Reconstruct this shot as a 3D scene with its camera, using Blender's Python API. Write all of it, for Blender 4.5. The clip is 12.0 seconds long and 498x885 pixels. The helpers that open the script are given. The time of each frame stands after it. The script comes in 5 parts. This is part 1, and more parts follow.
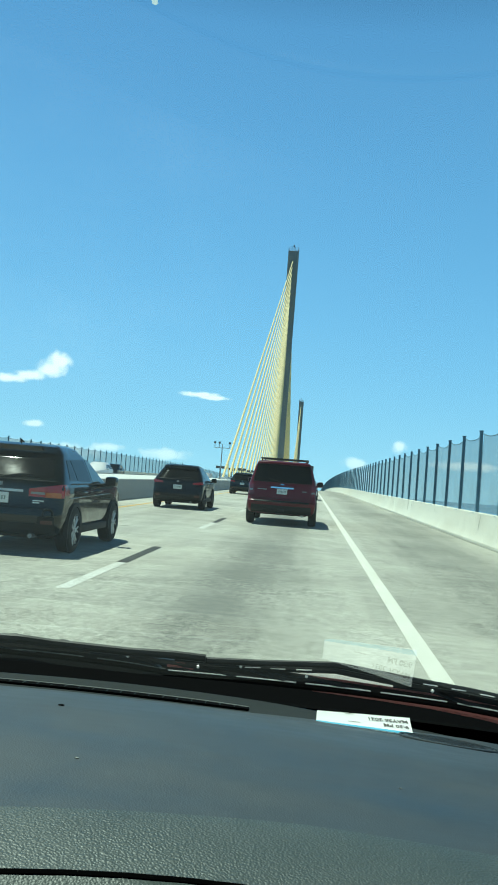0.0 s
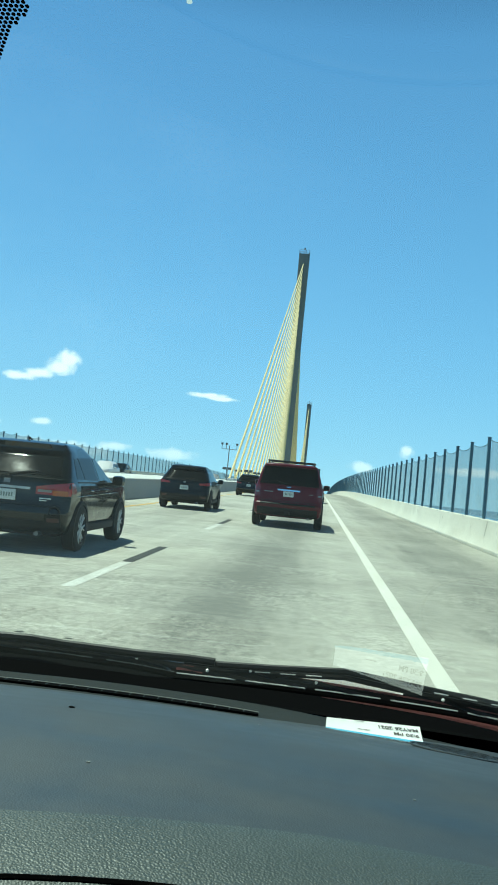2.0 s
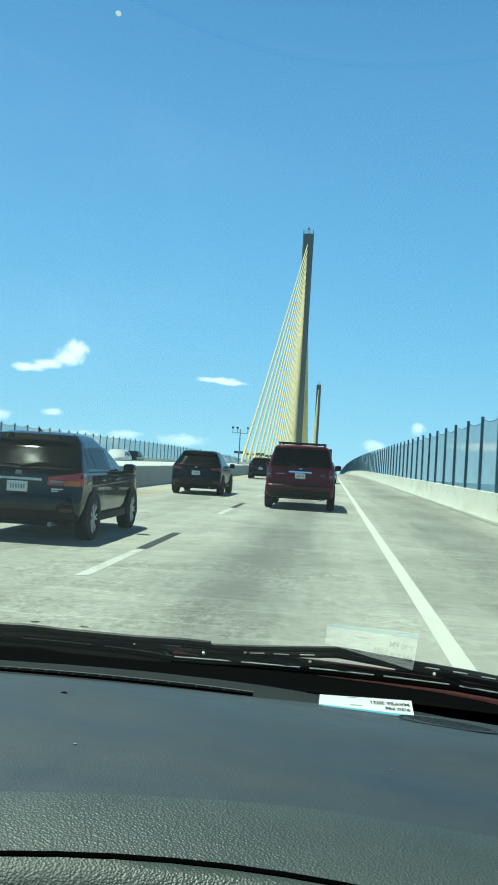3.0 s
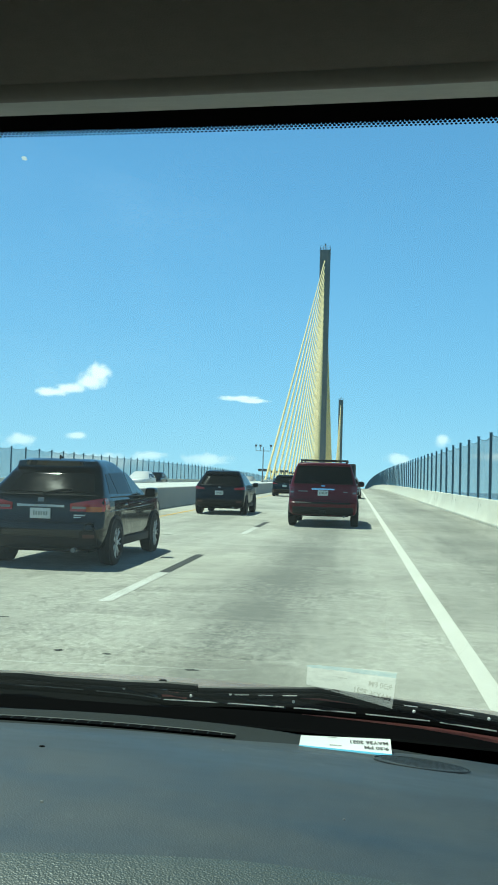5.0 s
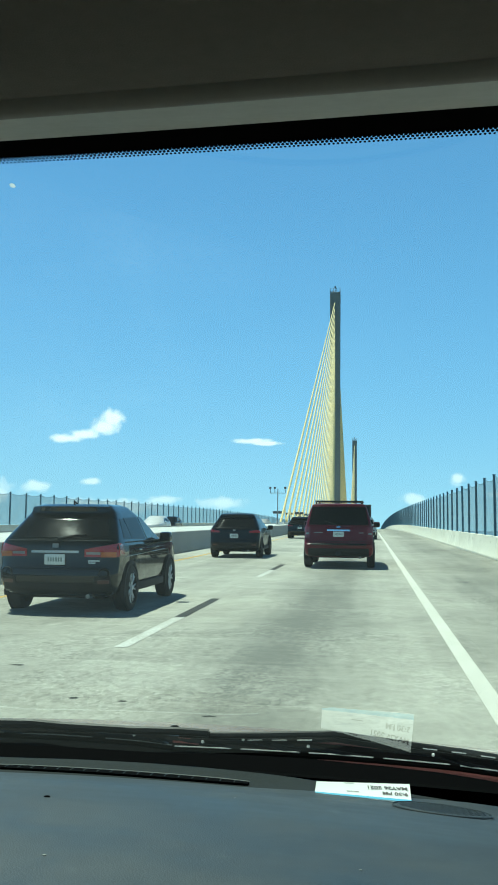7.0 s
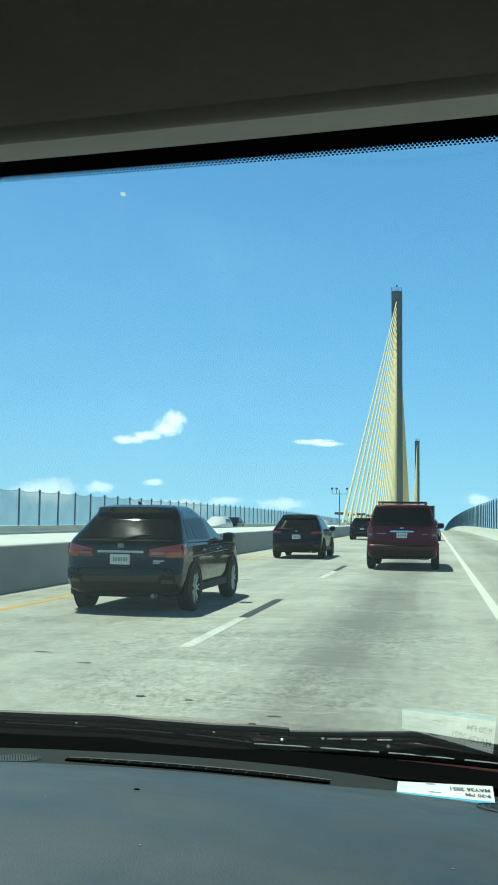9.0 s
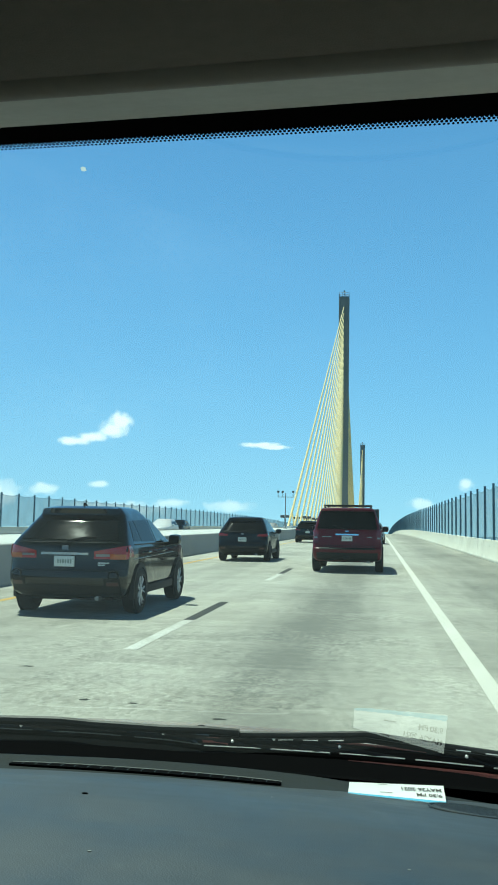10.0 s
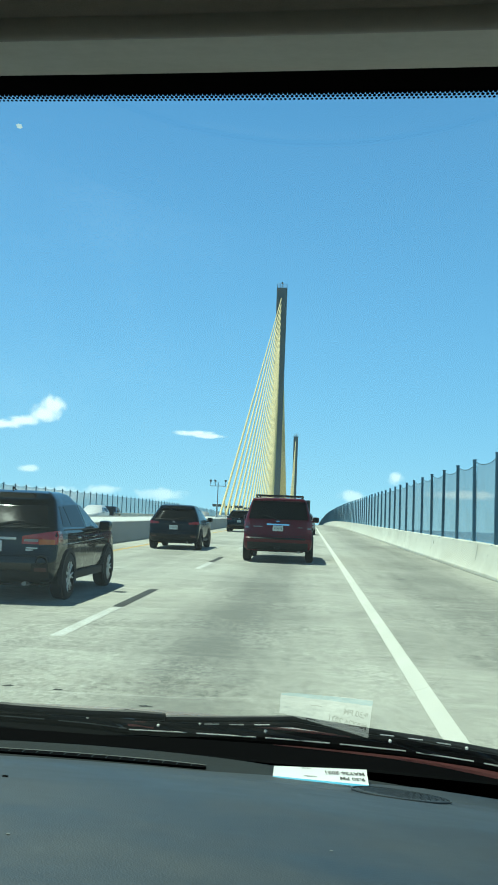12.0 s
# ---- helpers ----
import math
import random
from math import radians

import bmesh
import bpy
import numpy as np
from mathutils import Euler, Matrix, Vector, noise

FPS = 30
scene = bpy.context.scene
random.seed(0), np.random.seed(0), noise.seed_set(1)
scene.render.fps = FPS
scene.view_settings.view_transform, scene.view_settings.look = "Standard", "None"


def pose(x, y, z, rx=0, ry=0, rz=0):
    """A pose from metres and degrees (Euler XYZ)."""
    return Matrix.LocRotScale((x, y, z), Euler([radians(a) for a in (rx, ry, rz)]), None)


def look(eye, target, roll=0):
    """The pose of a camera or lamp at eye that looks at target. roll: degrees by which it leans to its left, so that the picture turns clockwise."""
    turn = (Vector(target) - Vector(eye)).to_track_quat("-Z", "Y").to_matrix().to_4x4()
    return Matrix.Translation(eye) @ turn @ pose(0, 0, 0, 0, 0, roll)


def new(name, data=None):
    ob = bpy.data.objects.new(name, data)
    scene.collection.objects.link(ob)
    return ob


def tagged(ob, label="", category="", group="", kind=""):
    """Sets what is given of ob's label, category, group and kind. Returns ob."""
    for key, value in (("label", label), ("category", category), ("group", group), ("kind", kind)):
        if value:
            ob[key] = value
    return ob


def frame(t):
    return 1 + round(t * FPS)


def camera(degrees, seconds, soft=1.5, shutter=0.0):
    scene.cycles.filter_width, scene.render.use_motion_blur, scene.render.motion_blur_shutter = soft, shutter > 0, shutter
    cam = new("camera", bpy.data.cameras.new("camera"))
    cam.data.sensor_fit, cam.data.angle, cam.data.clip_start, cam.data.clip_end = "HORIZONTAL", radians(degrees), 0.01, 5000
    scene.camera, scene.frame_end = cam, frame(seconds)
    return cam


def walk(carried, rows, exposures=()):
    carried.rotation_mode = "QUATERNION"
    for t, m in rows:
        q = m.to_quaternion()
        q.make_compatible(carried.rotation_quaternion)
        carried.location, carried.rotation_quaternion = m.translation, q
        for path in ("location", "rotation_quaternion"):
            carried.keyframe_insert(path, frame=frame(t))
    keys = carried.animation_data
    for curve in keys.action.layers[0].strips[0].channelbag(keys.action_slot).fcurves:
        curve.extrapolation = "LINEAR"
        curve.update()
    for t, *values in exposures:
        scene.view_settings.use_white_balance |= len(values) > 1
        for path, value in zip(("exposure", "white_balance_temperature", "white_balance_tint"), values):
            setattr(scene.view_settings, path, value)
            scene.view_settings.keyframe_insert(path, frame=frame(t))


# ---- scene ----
# ---- camera and walk ----
cam = camera(31.5, 12.0, soft=1.8)
PATH = [
    (0.0, (-0.1525, 0.5551, 1.3662), (-0.2978, 2.5484, 1.4432), 4.44),
    (0.5, (-0.1548, 0.5500, 1.3711), (-0.2723, 2.5449, 1.4531), 4.56),
    (1.0, (-0.1580, 0.5537, 1.3681), (-0.2648, 2.5486, 1.4623), 5.43),
    (1.5, (-0.1575, 0.5552, 1.3693), (-0.2931, 2.5482, 1.4670), 5.10),
    (2.0, (-0.1627, 0.5606, 1.3678), (-0.3243, 2.5525, 1.4474), 5.58),
    (2.5, (-0.1633, 0.5603, 1.3746), (-0.3347, 2.5524, 1.4204), 5.24),
    (2.7, (-0.1503, 0.5543, 1.3736), (-0.3347, 2.5454, 1.4094), 4.44),
    (4.3, (-0.0956, 0.5155, 1.3909), (-0.2458, 2.5086, 1.4605), 1.14),
    (4.5, (-0.0976, 0.5195, 1.3999), (-0.2838, 2.5096, 1.4685), 1.64),
    (5.0, (-0.0578, 0.5040, 1.4198), (-0.2967, 2.4882, 1.4969), 1.61),
    (5.5, (-0.0557, 0.5025, 1.4225), (-0.3250, 2.4808, 1.5400), 1.98),
    (6.0, (-0.0457, 0.5122, 1.4271), (-0.3914, 2.4784, 1.5474), 1.85),
    (6.5, (-0.0613, 0.5258, 1.4276), (-0.4002, 2.4907, 1.5830), 1.27),
    (6.7, (-0.0513, 0.5248, 1.4166), (-0.3372, 2.4967, 1.5920), 0.97),
    (8.3, (-0.0576, 0.5236, 1.4081), (-0.3265, 2.5009, 1.5443), -0.46),
    (8.5, (-0.0716, 0.5226, 1.4071), (-0.3925, 2.4919, 1.5453), 0.14),
    (9.0, (-0.0742, 0.5107, 1.4110), (-0.4816, 2.4611, 1.5843), 0.65),
    (9.5, (-0.0790, 0.5313, 1.4081), (-0.4856, 2.4811, 1.5891), 0.73),
    (10.0, (-0.0868, 0.5272, 1.4045), (-0.3756, 2.4980, 1.5856), 0.97),
    (10.5, (-0.0779, 0.5326, 1.3995), (-0.2447, 2.5159, 1.5960), 1.11),
    (11.0, (-0.0895, 0.5280, 1.4004), (-0.2480, 2.5113, 1.6042), 1.97),
    (11.5, (-0.0960, 0.5264, 1.4021), (-0.2570, 2.5098, 1.6028), 2.61),
    (12.0, (-0.0882, 0.5362, 1.3973), (-0.2278, 2.5249, 1.5578), 2.24),
]
walk(cam, [(t, look(e, a, r)) for t, e, a, r in PATH], [(0.0, 0.31, 6400, -3), (12.0, 0.31, 6400, -3)])

# ---- world, sun ----
SUN_EL, SUN_AZ = 66.0, -52.0  # degrees up; degrees from straight ahead, to the left
world = bpy.data.worlds.new("sky")
scene.world = world
world.use_nodes = True


def node(tree, kind, **values):
    n = tree.nodes.new(kind)
    for k, v in values.items():
        n.inputs[int(k[1:]) if k[0] == "i" and k[1:].isdigit() else k].default_value = v
    return n


def math_node(tree, op, a, b=None, c=None, clamp=False):
    n = tree.nodes.new("ShaderNodeMath")
    n.operation, n.use_clamp = op, clamp
    for i, v in enumerate((a, b, c)):
        if v is None:
            continue
        if isinstance(v, (int, float)):
            n.inputs[i].default_value = v
        else:
            tree.links.new(v, n.inputs[i])
    return n.outputs[0]


def build_sky():
    t = world.node_tree
    t.nodes.clear()
    out = t.nodes.new("ShaderNodeOutputWorld")
    bg = node(t, "ShaderNodeBackground", Strength=0.075)
    sky = t.nodes.new("ShaderNodeTexSky")
    sky.sky_type, sky.sun_disc = "NISHITA", False
    sky.sun_elevation, sky.sun_rotation = radians(SUN_EL), radians(SUN_AZ)
    sky.altitude, sky.air_density, sky.dust_density, sky.ozone_density = 10, 1.0, 0.0, 1.5
    co = t.nodes.new("ShaderNodeTexCoord")
    sep = t.nodes.new("ShaderNodeSeparateXYZ")
    t.links.new(co.outputs["Generated"], sep.inputs[0])
    x, y, z = sep.outputs
    ys = math_node(t, "MAXIMUM", y, 0.05)
    u, v = math_node(t, "DIVIDE", x, ys), math_node(t, "DIVIDE", z, ys)
    # fair-weather clouds: middle (across, up) and half sizes, as tangents
    clouds = [(-.300, .116, .017, .016), (-.309, .107, .019, .012), (-.331, .098, .022, .007), (-.356, .093, .024, .006), (-.134, .089, .026, .004), (-.118, .0865, .022, .003),
              (-.324, .042, .014, .005), (-.392, .036, .024, .008), (-.169, .018, .030, .008), (-.236, .021, .022, .006),
              (.096, .046, .010, .008), (.048, .024, .016, .008), (-.46, .03, .05, .018), (-.31, .012, .08, .012), (.17, .03, .05, .006)]
    best = None
    for cu, cv, su, sv in clouds:
        a = math_node(t, "POWER", math_node(t, "DIVIDE", math_node(t, "SUBTRACT", u, cu), su), 2.0)
        b = math_node(t, "POWER", math_node(t, "DIVIDE", math_node(t, "SUBTRACT", v, cv), sv), 2.0)
        d = math_node(t, "SUBTRACT", 1.0, math_node(t, "SQRT", math_node(t, "ADD", a, b)))
        best = d if best is None else math_node(t, "MAXIMUM", best, d)
    uv = t.nodes.new("ShaderNodeCombineXYZ")
    t.links.new(u, uv.inputs[0])
    t.links.new(v, uv.inputs[1])
    nz = node(t, "ShaderNodeTexNoise", Scale=75.0, Detail=8.0, Roughness=0.62)
    t.links.new(uv.outputs[0], nz.inputs["Vector"])
    dens = math_node(t, "ADD", best, math_node(t, "MULTIPLY", math_node(t, "SUBTRACT", nz.outputs[0], 0.5), 1.5))
    dens = math_node(t, "MULTIPLY", dens, 1.7, clamp=True)
    dens = math_node(t, "MULTIPLY", dens, math_node(t, "GREATER_THAN", y, 0.1))
    dens = math_node(t, "MULTIPLY", dens, math_node(t, "MINIMUM", math_node(t, "ADD", math_node(t, "MULTIPLY", v, 4.5), 0.40), 0.82))
    # clear maritime air: deeper blue overhead, pale blue haze low down
    clear = t.nodes.new("ShaderNodeMix")
    clear.data_type, clear.blend_type = "RGBA", "MULTIPLY"
    clear.inputs["Factor"].default_value = 1.0
    clear.inputs["B"].default_value = (0.40, 0.73, 1.09, 1)
    overhead = math_node(t, "EXPONENT", math_node(t, "MULTIPLY", math_node(t, "MAXIMUM", math_node(t, "SUBTRACT", z, 0.46), 0.0), -4.6))
    t.links.new(sky.outputs[0], clear.inputs["A"])
    low = math_node(t, "EXPONENT", math_node(t, "MULTIPLY", math_node(t, "MAXIMUM", z, 0.0), -1.9))
    haze = t.nodes.new("ShaderNodeMix")
    haze.data_type = "RGBA"
    haze.inputs["B"].default_value = (3.05, 7.4, 12.9, 1)
    t.links.new(math_node(t, "MULTIPLY", low, 0.95), haze.inputs["Factor"])
    t.links.new(clear.outputs["Result"], haze.inputs["A"])
    rim = t.nodes.new("ShaderNodeMix")
    rim.data_type = "RGBA"
    rim.inputs["B"].default_value = (7.6, 11.6, 13.6, 1)
    near = math_node(t, "EXPONENT", math_node(t, "MULTIPLY", math_node(t, "MAXIMUM", z, 0.0), -11.0))
    t.links.new(math_node(t, "MULTIPLY", near, 0.7), rim.inputs["Factor"])
    t.links.new(haze.outputs["Result"], rim.inputs["A"])
    mix = t.nodes.new("ShaderNodeMix")
    mix.data_type = "RGBA"
    t.links.new(dens, mix.inputs["Factor"])
    t.links.new(rim.outputs["Result"], mix.inputs["A"])
    mix.inputs["B"].default_value = (16.5, 16.5, 16.5, 1)
    t.links.new(mix.outputs["Result"], bg.inputs["Color"])
    t.links.new(math_node(t, "MULTIPLY", overhead, 0.075), bg.inputs["Strength"])
    t.links.new(bg.outputs[0], out.inputs[0])


build_sky()
sun_data = bpy.data.lights.new("sun", "SUN")
sun_data.energy, sun_data.angle, sun_data.color = 5.0, radians(0.53), (1.0, 0.955, 0.85)
sun = new("sun", sun_data)
_el, _az = radians(SUN_EL), radians(SUN_AZ)
to_sun = Vector((math.cos(_el) * math.sin(_az), math.cos(_el) * math.cos(_az), math.sin(_el)))
sun.matrix_world = look((to_sun * 60), (0, 0, 0))


# ---- materials ----
def material(name, c1, c2=None, scale=8.0, rough=0.6, metal=0.0, bump=0.0, bump_scale=80.0, stretch=(1, 1, 1), coat=0.0,
             fine=0.15, spec=0.5, vary=0.0, kind="NOISE", play=0.12):
    """Two tones mixed by coarse and fine noise, with a fine relief; vary: brightness change from object to object."""
    m = bpy.data.materials.new(name)
    m.use_nodes = True
    t = m.node_tree
    p = t.nodes["Principled BSDF"]
    p.inputs["Roughness"].default_value, p.inputs["Metallic"].default_value = rough, metal
    p.inputs["Coat Weight"].default_value, p.inputs["Coat Roughness"].default_value = coat, 0.04
    p.inputs["Specular IOR Level"].default_value = spec
    c2 = c2 or tuple(v * 0.75 for v in c1)
    co = t.nodes.new("ShaderNodeTexCoord")
    mp = node(t, "ShaderNodeMapping", Scale=stretch)
    t.links.new(co.outputs["Object"], mp.inputs[0])
    n1 = node(t, "ShaderNodeTexNoise", Scale=scale, Detail=5.0, Roughness=0.6)
    n2 = node(t, "ShaderNodeTexNoise", Scale=scale * 14, Detail=3.0)
    for n in (n1, n2):
        t.links.new(mp.outputs[0], n.inputs["Vector"])
    f = math_node(t, "ADD", math_node(t, "MULTIPLY", math_node(t, "SUBTRACT", n1.outputs[0], 0.5), 2.2),
                  math_node(t, "MULTIPLY", math_node(t, "SUBTRACT", n2.outputs[0], 0.5), 10 * fine))
    f = math_node(t, "ADD", f, 0.5, clamp=True)
    mix = t.nodes.new("ShaderNodeMix")
    mix.data_type = "RGBA"
    mix.inputs["A"].default_value, mix.inputs["B"].default_value = (*c1, 1), (*c2, 1)
    t.links.new(f, mix.inputs["Factor"])
    colour = mix.outputs["Result"]
    if vary:
        info = t.nodes.new("ShaderNodeObjectInfo")
        hsv = t.nodes.new("ShaderNodeHueSaturation")
        t.links.new(math_node(t, "ADD", 1 - vary, math_node(t, "MULTIPLY", info.outputs["Random"], 2 * vary)), hsv.inputs["Value"])
        t.links.new(colour, hsv.inputs["Color"])
        colour = hsv.outputs[0]
    t.links.new(colour, p.inputs["Base Color"])
    t.links.new(math_node(t, "ADD", rough - play / 2, math_node(t, "MULTIPLY", n1.outputs[0], play), clamp=True), p.inputs["Roughness"])
    if bump:
        if kind == "GRAIN":
            n3 = node(t, "ShaderNodeTexVoronoi", Scale=bump_scale)
            n3.feature = "SMOOTH_F1"
            src = n3.outputs["Distance"]
        else:
            n3 = node(t, "ShaderNodeTexNoise", Scale=bump_scale, Detail=4.0)
            src = n3.outputs[0]
        t.links.new(mp.outputs[0], n3.inputs["Vector"])
        b = node(t, "ShaderNodeBump", Strength=bump, Distance=0.0012 if kind == "GRAIN" else 0.004)
        t.links.new(src, b.inputs["Height"])
        t.links.new(b.outputs[0], p.inputs["Normal"])
    return m


def road_material():
    """Weathered pale concrete: mottling, cross streaks of the finish, darker oil drip down each lane's middle, rust tinge on the shoulder."""
    m = bpy.data.materials.new("deck_concrete")
    m.use_nodes = True
    t = m.node_tree
    p = t.nodes["Principled BSDF"]
    co = t.nodes.new("ShaderNodeTexCoord")
    sep = t.nodes.new("ShaderNodeSeparateXYZ")
    t.links.new(co.outputs["Object"], sep.inputs[0])
    x = sep.outputs[0]

    def noise_at(scale, stretch, detail=5.0, rough=0.6):
        mp = node(t, "ShaderNodeMapping", Scale=stretch)
        t.links.new(co.outputs["Object"], mp.inputs[0])
        n = node(t, "ShaderNodeTexNoise", Scale=scale, Detail=detail, Roughness=rough)
        t.links.new(mp.outputs[0], n.inputs["Vector"])
        return n.outputs[0]

    big = noise_at(0.35, (1, 0.5, 1))
    streak = noise_at(0.8, (0.8, 0.8, 1), 7.0, 0.7)
    along = noise_at(1.4, (1.6, 0.05, 1), 3.0)
    fleck = noise_at(7.0, (1, 0.8, 1), 6.0, 0.75)
    grain = noise_at(90.0, (1, 1, 1), 2.0)

    def centred(s, k):
        return math_node(t, "MULTIPLY", math_node(t, "SUBTRACT", s, 0.5), k)

    f = math_node(t, "ADD", centred(big, 0.9), centred(streak, 1.05))
    f = math_node(t, "ADD", f, centred(along, 0.45))
    f = math_node(t, "ADD", f, centred(fleck, 0.60))
    f = math_node(t, "ADD", f, centred(grain, 0.45))

    def pebbles(scale, stretch, k):
        mp = node(t, "ShaderNodeMapping", Scale=stretch)
        t.links.new(co.outputs["Object"], mp.inputs[0])
        vor = node(t, "ShaderNodeTexVoronoi", Scale=scale)
        t.links.new(mp.outputs[0], vor.inputs["Vector"])
        tone = node(t, "ShaderNodeSeparateColor")
        t.links.new(vor.outputs["Color"], tone.inputs[0])
        return math_node(t, "MULTIPLY", math_node(t, "SUBTRACT", tone.outputs[0], 0.5), k)

    # worn patches show the exposed stone
    patchy = math_node(t, "MULTIPLY", math_node(t, "SUBTRACT", noise_at(0.55, (1, 0.6, 1), 5.0, 0.65), 0.40), 5.0, clamp=True)
    stone = math_node(t, "ADD", pebbles(30.0, (1, 0.6, 1), 0.42), pebbles(15.0, (1, 0.55, 1), 0.20))
    f = math_node(t, "ADD", f, math_node(t, "MULTIPLY", stone, patchy))
    # ragged cross marks of the finishing, and pours of slightly different tone
    cross = noise_at(0.9, (0.30, 3.2, 1), 6.0, 0.75)
    marks = math_node(t, "MULTIPLY", math_node(t, "SUBTRACT", cross, 0.56), 3.5, clamp=True)
    f = math_node(t, "ADD", f, math_node(t, "MULTIPLY", marks, 0.55))
    dark_marks = math_node(t, "MULTIPLY", math_node(t, "SUBTRACT", noise_at(0.7, (0.45, 3.6, 1.0), 6.0, 0.8), 0.58), 4.0, clamp=True)
    f = math_node(t, "SUBTRACT", f, math_node(t, "MULTIPLY", dark_marks, 0.55))
    pour = node(t, "ShaderNodeTexWhiteNoise")
    pour.noise_dimensions = "1D"
    t.links.new(math_node(t, "FLOOR", math_node(t, "MULTIPLY", math_node(t, "ADD", sep.outputs[1], 400.0), 1 / 6.2)), pour.inputs["W"])
    f = math_node(t, "ADD", f, centred(pour.outputs[0], 0.16))

    def lane_oil(middle, wide, k):
        d = math_node(t, "DIVIDE", math_node(t, "SUBTRACT", x, middle), wide)
        g = math_node(t, "EXPONENT", math_node(t, "MULTIPLY", math_node(t, "MULTIPLY", d, d), -1.0))
        return math_node(t, "MULTIPLY", g, math_node(t, "MULTIPLY", streak, -k))

    f = math_node(t, "ADD", f, lane_oil(-0.93, 0.75, 0.85))
    f = math_node(t, "ADD", f, lane_oil(-4.6, 0.8, 0.22))
    f = math_node(t, "ADD", f, lane_oil(3.1, 1.5, 0.72))
    f = math_node(t, "ADD", f, 0.56, clamp=True)
    ramp = t.nodes.new("ShaderNodeValToRGB")
    e = ramp.color_ramp.elements
    e[0].position, e[0].color = 0.0, (0.19, 0.185, 0.158, 1)
    e[1].position, e[1].color = 1.0, (0.62, 0.60, 0.515, 1)
    e.new(0.45).color = (0.40, 0.385, 0.325, 1)
    t.links.new(f, ramp.inputs[0])
    rust = noise_at(0.22, (1, 0.6, 1), 4.0)
    rf = math_node(t, "MULTIPLY", math_node(t, "SUBTRACT", rust, 0.58), 3.0, clamp=True)
    rf = math_node(t, "MULTIPLY", rf, math_node(t, "MULTIPLY", math_node(t, "SUBTRACT", x, 1.6), 0.5, clamp=True))
    rf = math_node(t, "MULTIPLY", rf, 0.5)
    mix = t.nodes.new("ShaderNodeMix")
    mix.data_type = "RGBA"
    mix.inputs["B"].default_value = (0.30, 0.235, 0.17, 1)
    t.links.new(rf, mix.inputs["Factor"])
    t.links.new(ramp.outputs[0], mix.inputs["A"])
    t.links.new(mix.outputs["Result"], p.inputs["Base Color"])
    p.inputs["Roughness"].default_value = 0.85
    b = node(t, "ShaderNodeBump", Strength=0.35, Distance=0.008)
    t.links.new(math_node(t, "ADD", fleck, grain), b.inputs["Height"])
    t.links.new(b.outputs[0], p.inputs["Normal"])
    return m


def barrier_material(name, light, dark):
    """Board-marked concrete with rain streaks running down and blotches."""
    m = material(name, light, dark, 1.2, 0.85, bump=0.25, bump_scale=60, stretch=(1, 0.5, 1), fine=0.05)
    return m


def net_material():
    """Woven safety netting: dull blue-grey threads with open gaps between them."""
    m = bpy.data.materials.new("fence_netting")
    m.use_nodes = True
    t = m.node_tree
    p = t.nodes["Principled BSDF"]
    p.inputs["Base Color"].default_value, p.inputs["Roughness"].default_value = (0.15, 0.18, 0.175, 1), 0.85
    co = t.nodes.new("ShaderNodeTexCoord")
    n = node(t, "ShaderNodeTexNoise", Scale=1.1, Detail=4.0)
    t.links.new(co.outputs["Object"], n.inputs["Vector"])
    tr = t.nodes.new("ShaderNodeBsdfTransparent")
    mx = t.nodes.new("ShaderNodeMixShader")
    t.links.new(math_node(t, "ADD", 0.38, math_node(t, "MULTIPLY", n.outputs[0], 0.16)), mx.inputs[0])
    t.links.new(tr.outputs[0], mx.inputs[1])
    t.links.new(p.outputs[0], mx.inputs[2])
    t.links.new(mx.outputs[0], t.nodes["Material Output"].inputs[0])
    return m


def pane_material(name, tint, ior=1.5):
    """Thin clear glass: see-through with a slight tint, and a mirror gloss that grows towards grazing."""
    m = bpy.data.materials.new(name)
    m.use_nodes = True
    t = m.node_tree
    t.nodes.remove(t.nodes["Principled BSDF"])
    tr = node(t, "ShaderNodeBsdfTransparent", Color=(*tint, 1))
    gl = node(t, "ShaderNodeBsdfGlossy", Roughness=0.0)
    fr = node(t, "ShaderNodeFresnel", IOR=ior)
    mx = t.nodes.new("ShaderNodeMixShader")
    t.links.new(math_node(t, "MULTIPLY", fr.outputs[0], 2.0, clamp=True), mx.inputs[0])
    t.links.new(tr.outputs[0], mx.inputs[1])
    t.links.new(gl.outputs[0], mx.inputs[2])
    t.links.new(mx.outputs[0], t.nodes["Material Output"].inputs[0])
    return m


def chip_material():
    """Crushed glass: scatters the daylight behind it."""
    m = bpy.data.materials.new("crushed_glass")
    m.use_nodes = True
    t = m.node_tree
    tl = node(t, "ShaderNodeBsdfTranslucent", Color=(0.36, 0.42, 0.45, 1))
    t.links.new(tl.outputs[0], t.nodes["Material Output"].inputs[0])
    return m


ROAD = road_material()
WHITE_PAINT = material("white_road_paint", (0.82, 0.79, 0.69), (0.66, 0.64, 0.55), 2.5, 0.7, fine=0.12, stretch=(1, 0.4, 1))
WORN_PAINT = material("worn_white_road_paint", (0.74, 0.73, 0.67), (0.47, 0.455, 0.39), 3.0, 0.75, fine=0.22, stretch=(1, 0.4, 1))
YELLOW_PAINT = material("yellow_road_paint", (0.72, 0.42, 0.06), (0.55, 0.36, 0.10), 2.5, 0.7, fine=0.12)
BLACK_PAINT = material("black_road_paint", (0.022, 0.023, 0.020), (0.055, 0.056, 0.048), 3.0, 0.8, fine=0.15)
JOINT = material("joint_filler", (0.10, 0.10, 0.09), (0.2, 0.2, 0.18), 3.0, 0.9)
